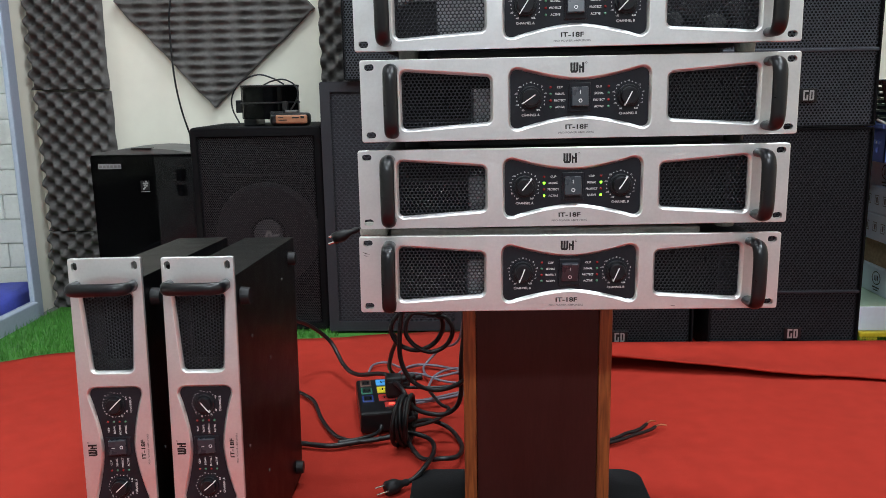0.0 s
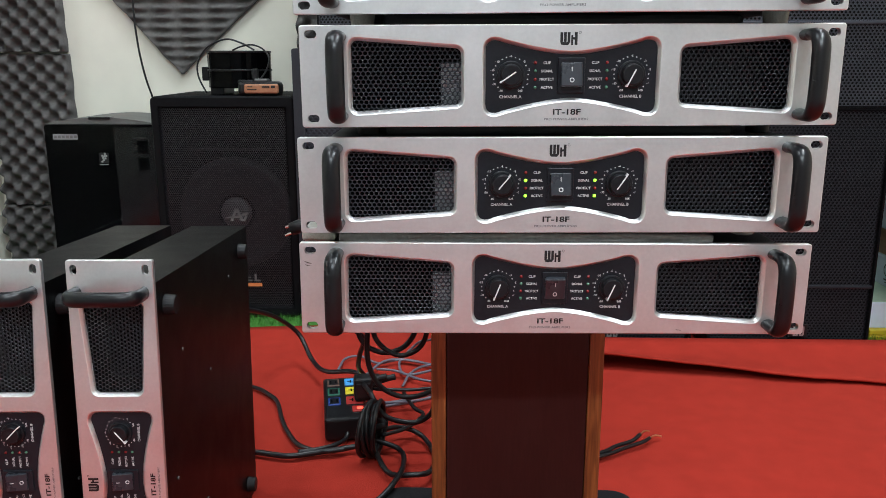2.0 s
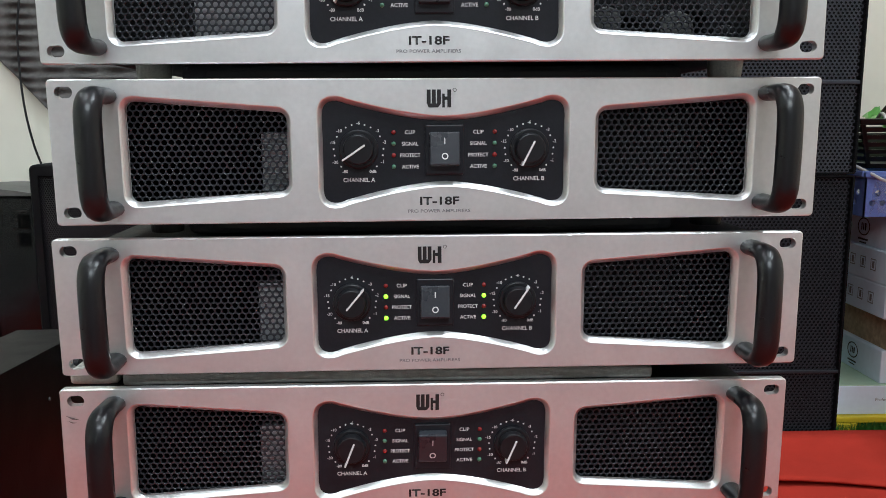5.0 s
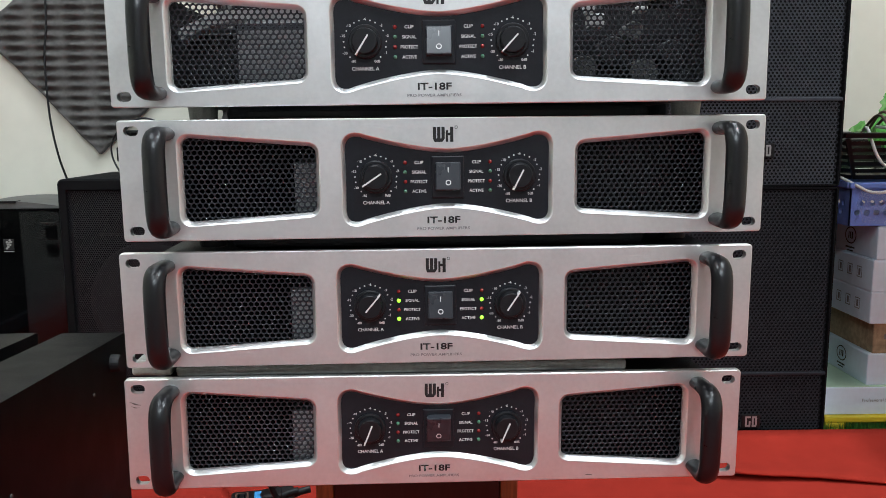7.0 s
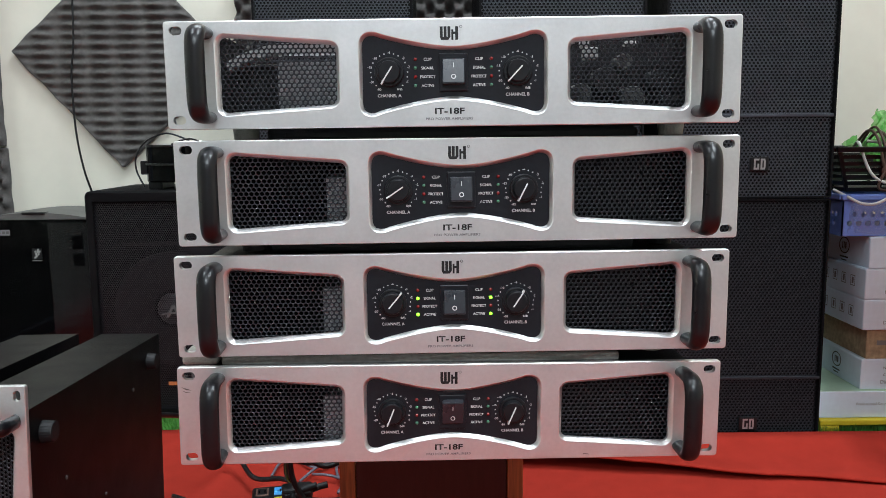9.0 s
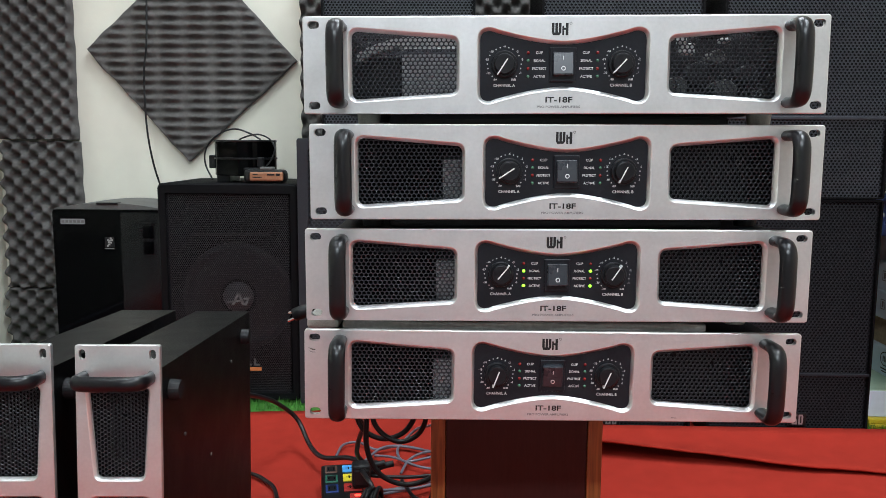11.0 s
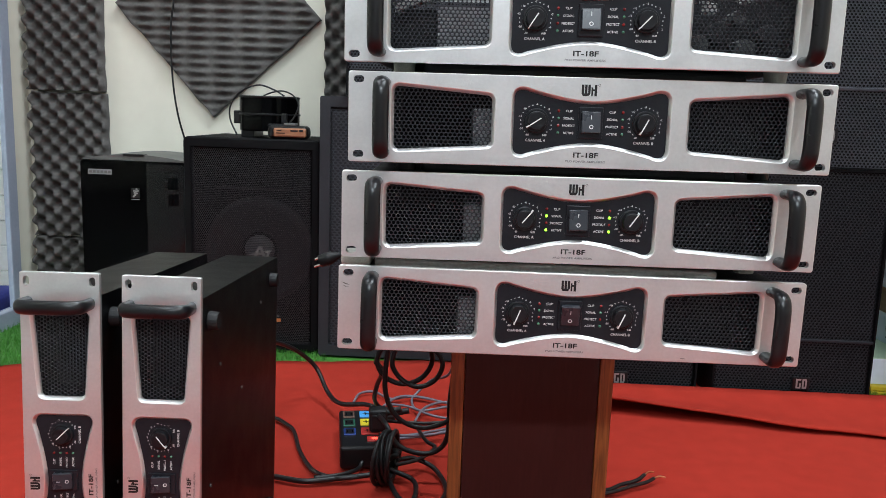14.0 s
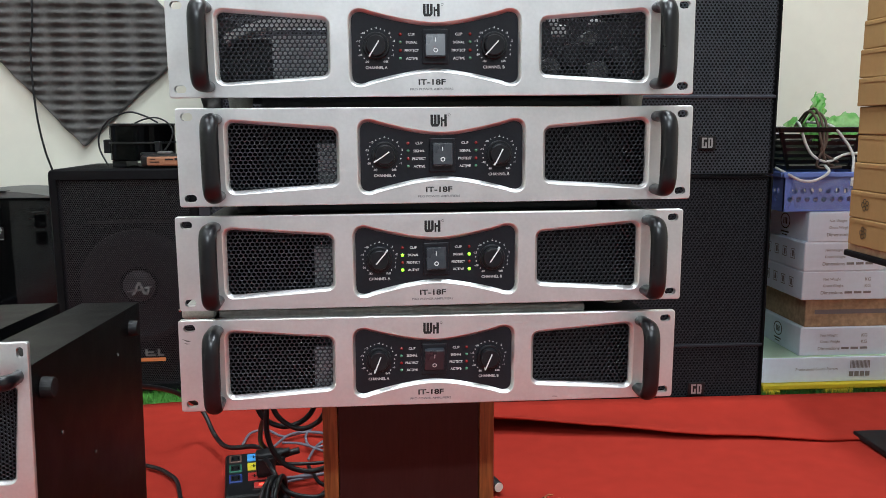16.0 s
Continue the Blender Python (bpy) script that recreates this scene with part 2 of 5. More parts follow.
def add_tube(bm, points, r, seg=8, flat=1.0):
    """A round bar along a line of points; flat squeezes it along its second normal. r: a number or one for each point."""
    pts = [Vector(q) for q in points]
    rings = []
    side = None
    for i, q in enumerate(pts):
        t = (pts[min(i + 1, len(pts) - 1)] - pts[max(i - 1, 0)]).normalized()
        if side is None:
            side = t.cross(Vector((1, 0, 0)) if abs(t.x) < 0.9 else Vector((0, 0, 1))).normalized()
        side = (side - t * side.dot(t)).normalized()
        other = t.cross(side)
        rad = r[i] if hasattr(r, "__len__") else r
        rings.append([bm.verts.new(q + rad * (flat * side * math.cos(a) + other * math.sin(a))) for a in [2 * math.pi * k / seg for k in range(seg)]])
    for a, b in zip(rings, rings[1:]):
        for k in range(seg):
            bm.faces.new((a[k], a[(k + 1) % seg], b[(k + 1) % seg], b[k]))
    bm.faces.new(rings[0][::-1])
    bm.faces.new(rings[-1])
    return bm


def tube(points, r, n=10, seg=8, flat=1.0):
    return add_tube(bmesh.new(), spline(points, n), r, seg, flat)


def rounded(corners, radius, seg=6):
    """A closed outline with its corners rounded. radius: one for all, or one for each."""
    out = []
    k = len(corners)
    for i in range(k):
        p, q, s = Vector(corners[i - 1]), Vector(corners[i]), Vector(corners[(i + 1) % k])
        rad = radius[i] if hasattr(radius, "__len__") else radius
        if rad <= 0:
            out.append(q)
            continue
        a, b = (p - q).normalized(), (s - q).normalized()
        half = a.angle(b) / 2
        d = min(rad / math.tan(half), 0.45 * (p - q).length, 0.45 * (s - q).length)
        r = d * math.tan(half)
        c = q + (a + b).normalized() * (r / math.sin(half))
        v0, v1 = q + a * d - c, q + b * d - c
        ang = v0.angle_signed(v1)
        for j in range(seg + 1):
            w = v0.copy()
            w.rotate(Matrix.Rotation(-ang * j / seg, 2))
            out.append(c + w)
    return out


def inset(outline, d):
    """The outline, given counter-clockwise, moved inwards by d."""
    out = []
    k = len(outline)
    for i in range(k):
        t = (outline[(i + 1) % k] - outline[i - 1]).normalized()
        out.append(outline[i] + Vector((-t.y, t.x)) * d)
    return out


def ring(bm, outline, y):
    vs = [bm.verts.new((p.x, y, p.y)) for p in outline]
    return vs


def bridge(bm, a, b):
    for i in range(len(a)):
        j = (i + 1) % len(a)
        bm.faces.new((a[i], a[j], b[j], b[i]))


def loop_edges(bm, vs):
    return [bm.edges.get((vs[i], vs[(i + 1) % len(vs)])) or bm.edges.new((vs[i], vs[(i + 1) % len(vs)])) for i in range(len(vs))]


def plate_with_holes(outer, holes, y):
    """A flat face in the x-z plane at depth y, with holes. Returns the bmesh and the hole rings."""
    bm = bmesh.new()
    loops = [ring(bm, o, y) for o in [outer] + holes]
    edges = [e for l in loops for e in loop_edges(bm, l)]
    bmesh.ops.triangle_fill(bm, use_beauty=True, use_dissolve=False, edges=edges, normal=(0, -1, 0))
    return bm, loops


def prism(outline, y0, y1):
    """A solid with the given outline in x-z, from depth y0 to y1."""
    bm = bmesh.new()
    a, b = ring(bm, outline, y0), ring(bm, outline, y1)
    bm.faces.new(a)
    bm.faces.new(b[::-1])
    bridge(bm, b, a)
    bmesh.ops.recalc_face_normals(bm, faces=bm.faces)
    return bm


def perforated(x0, x1, z0, z1, pitch, hole, y=0.0, depth=0.001, seg=6, squeeze=1.0, lip=0.0):
    """A sheet of hexagonal cells, each with a hole, as one mesh in the x-z plane. squeeze: height of a cell over its true one; lip: rounding of each hole."""
    verts, faces = [], []
    row = pitch * math.sqrt(3) / 2 * squeeze
    nz, nx = int((z1 - z0) / row), int((x1 - x0) / pitch)
    rx = pitch / math.sqrt(3)
    outer = [(rx * math.sin(math.pi / 3 * k), rx * math.cos(math.pi / 3 * k) * squeeze) for k in range(6)]
    m = seg // 6
    for j in range(nz):
        for i in range(nx):
            cx, cz = x0 + pitch * (i + 0.5 + 0.5 * (j % 2)), z0 + row * (j + 0.5)
            o = len(verts)
            for k in range(6):
                for q in range(m):
                    u = q / m
                    a, b = outer[k], outer[(k + 1) % 6]
                    verts.append((cx + a[0] * (1 - u) + b[0] * u, y, cz + a[1] * (1 - u) + b[1] * u))
            rings = [(hole + lip, y), (hole, y + lip)] if lip else [(hole, y)]
            rings.append((hole, y + depth))
            for r, yy in rings:
                for k in range(seg):
                    a = 2 * math.pi * k / seg
                    verts.append((cx + r * math.sin(a), yy, cz + r * math.cos(a) * squeeze))
            for n in range(len(rings)):
                p = o + n * seg
                for k in range(seg):
                    l = (k + 1) % seg
                    faces.append((p + l, p + k, p + seg + k, p + seg + l))
    me = bpy.data.meshes.new("perforated_sheet")
    me.from_pydata(verts, [], faces)
    return me


def text_mesh(words, width, height, bold=0.0):
    """Flat lettering in the x-z plane, centred, fitted to a width and a height (None: as wide as the height gives)."""
    cu = bpy.data.curves.new("lettering", "FONT")
    cu.body, cu.size, cu.resolution_u, cu.offset = words, 1.0, 3, bold
    ob = bpy.data.objects.new("lettering", cu)
    scene.collection.objects.link(ob)
    bpy.context.view_layer.update()
    me = bpy.data.meshes.new_from_object(ob.evaluated_get(bpy.context.evaluated_depsgraph_get()))
    bpy.data.objects.remove(ob)
    co = np.empty(len(me.vertices) * 3)
    me.vertices.foreach_get("co", co)
    co = co.reshape(-1, 3)
    lo, hi = co.min(0), co.max(0)
    sz = height / (hi[1] - lo[1])
    sx = sz if width is None else width / (hi[0] - lo[0])
    out = np.zeros_like(co)
    out[:, 0] = (co[:, 0] - (lo[0] + hi[0]) / 2) * sx
    out[:, 2] = (co[:, 1] - (lo[1] + hi[1]) / 2) * sz
    me.vertices.foreach_set("co", out.ravel())
    me.update()
    return me


def bars_mesh(bars, y=0.0):
    """Flat printed bars (x0, x1, z0, z1) in the x-z plane as one mesh."""
    verts, faces = [], []
    for x0, x1, z0, z1 in bars:
        o = len(verts)
        verts += [(x0, y, z0), (x1, y, z0), (x1, y, z1), (x0, y, z1)]
        faces.append((o, o + 1, o + 2, o + 3))
    me = bpy.data.meshes.new("print")
    me.from_pydata(verts, [], faces)
    return me


# ---- the room ----
BACK, LEFT, RIGHT, FRONT, TOP = 2.62, -1.40, 2.7, -3.8, 2.8


def structure(name, bm, material, label="", smooth=False):
    return tagged(part(name, bm, material, smooth=smooth), label, kind="structure")


structure("floor", box(-3.0, RIGHT + 0.15, FRONT - 0.15, BACK + 0.4, -0.12, -0.012), TILE, "grey tiled floor under the carpet and turf")
structure("wall_north", box(LEFT - 0.016, RIGHT + 0.15, BACK, BACK + 0.13, -0.012, TOP), WALLM, "cream painted plaster wall")
structure("wall_east", box(RIGHT, RIGHT + 0.15, FRONT - 0.15, BACK, -0.012, TOP), WALLM, "cream painted plaster wall")
structure("wall_south", box(-3.0, RIGHT, FRONT - 0.15, FRONT, -0.012, TOP), SOUTH, "grey painted wall behind the visitor")
structure("ceiling", box(-3.0, RIGHT + 0.15, FRONT - 0.15, BACK + 0.4, TOP, TOP + 0.1), CEILM, "white ceiling")
structure("wall_west", box(LEFT - 0.016, LEFT, 2.503, BACK, -0.012, TOP), WALLM, "cream painted plaster wall end")
structure("wall_beyond", box(-3.0, -2.9, FRONT, BACK, -0.012, TOP), WALLM, "cream wall beyond the glass partition")

# glass partition with its blue grey frame
win = tagged(thing("window_1", "glass partition in a blue grey painted metal frame", "window"), kind="structure")
part("frame", box(LEFT + 0.002, LEFT + 0.019, 2.450, 2.500, -0.012, TOP - 0.002, 0.004), FRAMEM, win, "upright post")
part("frame", box(LEFT + 0.002, LEFT + 0.033, FRONT, 2.448, -0.012, 0.045, 0.004), FRAMEM, win, "bottom rail")
part("frame", box(LEFT + 0.002, LEFT + 0.033, 0.9, 0.96, 0.047, TOP - 0.002, 0.004), FRAMEM, win, "upright post")
pane = part("pane", box(LEFT + 0.014, LEFT + 0.020, 0.962, 2.448, 0.047, TOP - 0.004), GLASS, win)
pane.visible_shadow = False
pane = part("pane", box(LEFT + 0.014, LEFT + 0.020, FRONT, 0.898, 0.047, TOP - 0.004), GLASS, win)
pane.visible_shadow = False

# white brick cladding beyond the glass
brick_wall = structure("wall_clad", box(-2.9, LEFT - 0.03, 2.775, 2.9, -0.012, TOP), MORTAR, "white brick clad wall beyond the glass")

cloth = thing("cushion", "dark blue cloth cushion on the floor beyond the glass", "cushion", pose(-1.58, 2.48, 0))
bm = box(-0.13, 0.12, -0.22, 0.16, -0.012, 0.07, 0.03, 4)
bmesh.ops.subdivide_edges(bm, edges=bm.edges, cuts=2, use_grid_fill=True)
for v in bm.verts:
    v.co.z += 0.014 * noise.noise(v.co * 14) * (v.co.z > 0.02)
part("cover", bm, BLUECLOTH, cloth, smooth=True)


# ---- carpet and turf ----
def edge_y(x):
    """Back edge of the red carpet."""
    return float(np.interp(x, (-1.40, -1.31, -1.23, -1.12, -0.95, -0.70, -0.46, -0.32, -0.22, -0.06, 0.86, 0.98), (1.895, 1.955, 2.005, 2.064, 2.105, 2.148, 2.183, 2.206, 2.230, 2.243, 2.215, 2.09)))


def sheet(xs, rows_of, thick, name, material, label):
    """A cloth sheet: for each x, a list of (y, z) from front to back; with a lower side."""
    bm = bmesh.new()
    cols = [[bm.verts.new((x, y, z)) for y, z in rows_of(x)] for x in xs]
    low = [[bm.verts.new((x, y, z - thick)) for y, z in rows_of(x)] for x in xs]
    for g, flip in ((cols, False), (low, True)):
        for a, b in zip(g, g[1:]):
            for k in range(len(a) - 1):
                f = (a[k], b[k], b[k + 1], a[k + 1])
                bm.faces.new(f[::-1] if flip else f)
    for a, b, c, d in zip(cols, cols[1:], low, low[1:]):
        bm.faces.new((b[0], a[0], c[0], d[0]))
        bm.faces.new((a[-1], b[-1], d[-1], c[-1]))
    bmesh.ops.recalc_face_normals(bm, faces=bm.faces)
    return tagged(part(name, bm, material, smooth=True), label, "carpet", kind="structure")


def carpet_rows(x):
    e = edge_y(x) + 0.003 * math.sin(x * 37) + 0.002 * math.sin(x * 91)
    ys = [-0.35, 0.0, 0.4, 0.7] + [0.8 + (e - 0.8) * k / 36 for k in range(37)]
    return [(y, 0.0 + 0.0035 * (noise.noise(Vector((x * 2.2, y * 2.2, 3))) + 0.4 * noise.noise(Vector((x * 6, y * 6, 9)))) * (y > 0.75)) for y in ys]


XS = [LEFT + 0.04 + 0.04 * k for k in range(0, 101)]
sheet(XS, carpet_rows, 0.006, "carpet", CARPET, "red needle felt carpet lying on the floor")


def flap_rows(x):
    f = float(np.interp(x, (0.16, 0.31, 0.47, 0.685, 0.835, 1.04, 2.3), (1.922, 1.897, 1.878, 1.843, 1.829, 1.800, 1.775)))
    f += 0.004 * math.sin(x * 23) + 0.003 * noise.noise(Vector((x * 30, 0, 0)))
    back = 2.005
    lift = float(np.interp(x, (0.16, 0.31, 0.47, 0.685, 0.838, 1.09), (0.036, 0.035, 0.027, 0.012, 0.004, -0.002)))
    return [(f + (back - f) * k / 8, 0.010 + lift * (1 - k / 8) ** 1.5 + 0.03 * (k / 8) ** 3) for k in range(9)]


sheet([0.16 + 0.03 * k for k in range(70)], flap_rows, 0.005, "carpet_strip", CARPET, "second strip of red felt carpet with a lifted edge")

turf = tagged(part("turf", box(LEFT + 0.035, 2.65, 1.7, BACK, -0.011, -0.007), TURF), "green artificial turf under the speakers", "turf", kind="stuff")
rng = random.Random(5)
verts, faces = [], []
for x0, x1, y0, y1, n in ((-1.362, -0.38, 1.9, 2.5, 10000), (0.98, 1.75, 2.086, 2.13, 3200)):
    for i in range(n):
        x, y = rng.uniform(x0, x1), rng.uniform(y0, y1)
        if y < edge_y(x) + 0.004:
            continue
        a, h, lean = rng.uniform(0, 6.28), rng.uniform(0.014, 0.024) + (0.009 if x > 0.9 else 0), rng.uniform(0, 0.012)
        c, s = math.cos(a), math.sin(a)
        b = rng.uniform(0, 6.28)
        o = len(verts)
        verts += [(x - 0.0014 * c, y - 0.0014 * s, -0.008), (x + 0.0014 * c, y + 0.0014 * s, -0.008), (x + lean * math.cos(b), y + lean * math.sin(b), h - 0.008)]
        faces.append((o, o + 1, o + 2))
me = bpy.data.meshes.new("grass_blades")
me.from_pydata(verts, [], faces)
link_mesh("grass_blades", me, TURF, turf, "green plastic blades")["kind"] = "stuff"


# ---- acoustic foam ----
def foam_mesh(w, h, cell, tall, step=6, style=0, turn=0.0):
    """An egg crate foam sheet in the x-z plane, bumps towards -y."""
    nx, nz = max(2, round(w / cell * step)), max(2, round(h / cell * step))
    verts, faces = [], []
    for j in range(nz + 1):
        for i in range(nx + 1):
            x, z = w * (i / nx - 0.5), h * (j / nz - 0.5)
            u, v = x * math.cos(turn) + z * math.sin(turn), z * math.cos(turn) - x * math.sin(turn)
            a, b = math.sin(math.pi * u / (cell * (1.5 if style else 1))), math.sin(math.pi * v / cell * (2 if style else 1))
            y = tall * max(0.0, 0.5 + 0.5 * a * b) ** 0.7 if style == 0 else tall * (0.5 + (0.27 + 0.10 * noise.noise(Vector((x * 5, z * 5, 7)))) * b + 0.19 * a + 0.15 * a * b + 0.12 * noise.noise(Vector((x * 38, z * 38, 4))))
            if style:
                y += (0.4 * tall - y) * max(0.0, 1 - 60 * min(w / 2 - abs(x), h / 2 - abs(z)))
            edge = 0.004 * noise.noise(Vector((x * 20, z * 20, w)))
            sx = edge if i in (0, nx) else 0
            sz = edge if j in (0, nz) else 0
            verts.append((x + sx, -0.012 - y * (0.9 + 0.2 * noise.noise(Vector((x * 9, z * 9, 2)))), z + sz))
    for j in range(nz):
        for i in range(nx):
            o = j * (nx + 1) + i
            faces.append((o, o + 1, o + nx + 2, o + nx + 1))
    border = [i for i in range(nx + 1)] + [j * (nx + 1) + nx for j in range(1, nz + 1)] + [nz * (nx + 1) + i for i in range(nx - 1, -1, -1)] + [j * (nx + 1) for j in range(nz - 1, 0, -1)]
    o = len(verts)
    verts += [(verts[b][0], 0.0, verts[b][2]) for b in border]
    for k in range(len(border)):
        l = (k + 1) % len(border)
        faces.append((border[l], border[k], o + k, o + l))
    faces.append([o + k for k in range(len(border))])
    me = bpy.data.meshes.new("foam_sheet")
    me.from_pydata(verts, [], faces)
    me.polygons.foreach_set("use_smooth", [True] * len(faces))
    return me


strip = foam_mesh(0.231, 0.448, 0.027, 0.050, 7)
for k in range(4):
    ob = link_mesh("acoustic_foam", strip, FOAM, at=pose(-1.2655 + 0.006 * (k % 2), BACK - 0.002, 0.02 + 0.452 * k))
    tagged(ob, "charcoal egg crate foam panel glued to the cream wall", "acoustic foam", "foam panels up the wall")
strip2 = foam_mesh(0.20, 0.448, 0.027, 0.042, 7)
for x in (-0.36, 0.13):
    for k in range(2):
        ob = link_mesh("acoustic_foam", strip2, FOAM, at=pose(x, BACK - 0.002, 0.924 + 0.452 * k))
        tagged(ob, "charcoal egg crate foam panel behind the black speakers", "acoustic foam", "foam panels up the wall")
ob = link_mesh("acoustic_foam", foam_mesh(0.447, 0.447, 0.027, 0.022, 9, 1, math.radians(48.0)), FOAM, at=pose(-0.792, BACK - 0.002, 0.953, 0, 0, 0) @ pose(0, 0, 0, 0, 48.0, 0))
tagged(ob, "charcoal foam square hung cornerwise on the cream wall", "acoustic foam")


# ---- speakers ----
def grille_speaker(label, x0, x1, y, z0, z1, depth, pitch, rim=0.004, badge=None, groove=None, split=True, category="speaker", squeeze=0.86, cab=CAB, mesh=None):
    sp = thing("loudspeaker", label, category, pose((x0 + x1) / 2, y, z0), "black speakers along the wall")
    w, h = x1 - x0, z1 - z0
    bm, loops = plate_with_holes(rounded([(-w / 2, 0), (w / 2, 0), (w / 2, h), (-w / 2, h)], 0.006, 3),
                                 [[Vector(p) for p in ((-w / 2 + rim, rim), (w / 2 - rim, rim), (w / 2 - rim, h - rim), (-w / 2 + rim, h - rim))]], 0.0)
    back = [ring(bm, rounded([(-w / 2, 0), (w / 2, 0), (w / 2, h), (-w / 2, h)], 0.006, 3), depth)]
    bridge(bm, loops[0], back[0])
    bm.faces.new(back[0])
    inner = ring(bm, [Vector(p) for p in ((-w / 2 + rim, rim), (w / 2 - rim, rim), (w / 2 - rim, h - rim), (-w / 2 + rim, h - rim))], 0.022)
    bridge(bm, inner, loops[1])
    bm.faces.new(inner)
    bmesh.ops.recalc_face_normals(bm, faces=bm.faces)
    part("cabinet", bm, cab, sp)
    me = perforated(-w / 2 + rim, w / 2 - rim - pitch * 0.5, rim, h - rim, pitch, pitch * 0.38, 0.004, 0.0015, 6, squeeze)
    link_mesh("grille", me, mesh or GRILLE, sp, "perforated dark steel grille")
    if groove:
        part("groove", box(-w / 2 + rim, w / 2 - rim, 0.0, 0.004, groove - 0.004 - z0, groove + 0.004 - z0, 0.002), mesh or GRILLE, sp)
    if badge:
        bx, bz = badge[0] - (x0 + x1) / 2, badge[1] - z0
        bd = part("badge", box(bx - 0.021, bx + 0.021, -0.004, 0.0035, bz - 0.016, bz + 0.016, 0.002), SATIN, sp, "small black badge with silver marks")
        link_mesh("mark", bars_mesh([(bx + u0 * 0.001, bx + u1 * 0.001, bz + v0 * 0.001, bz + v1 * 0.001) for u0, u1, v0, v1 in
                                     ((-13, -9, -12, 12), (-9, -1, 8, 12), (-9, -1, -12, -8), (-5, -1, -8, 1), (2, 6, -12, 12), (6, 12, 8, 12), (6, 12, -12, -8), (9, 13, -9, 9))], -0.0045), SILVER, bd)
    return sp


SUB_Y = 2.02
grille_speaker("tall black subwoofer with a perforated steel grille on the turf", 0.605, 0.982, SUB_Y, 0.0, 0.574, 0.5, 0.0088, badge=(0.817, 0.056), groove=0.163, mesh=SHADEGRILLE)
grille_speaker("black full range speaker stacked on a subwoofer", 0.605, 0.982, SUB_Y, 0.576, 1.30, 0.38, 0.0088, badge=(0.817, 0.652), groove=0.758)
grille_speaker("tall black subwoofer with a perforated steel grille on the turf", 0.19, 0.570, SUB_Y + 0.01, 0.0, 0.574, 0.5, 0.0088, badge=(0.382, 0.046), groove=0.163, mesh=SHADEGRILLE)
grille_speaker("black full range speaker stacked on a subwoofer", 0.20, 0.565, SUB_Y + 0.02, 0.576, 1.30, 0.38, 0.0088, groove=0.745)
grille_speaker("black speaker with an oblong hole grille on the turf", -0.408, -0.02, 2.25, 0.0, 0.707, 0.32, 0.0135, rim=0.028, squeeze=0.62, cab=CABC)
grille_speaker("black speaker standing on another black speaker", -0.335, 0.05, 2.22, 0.709, 1.30, 0.32, 0.0088)


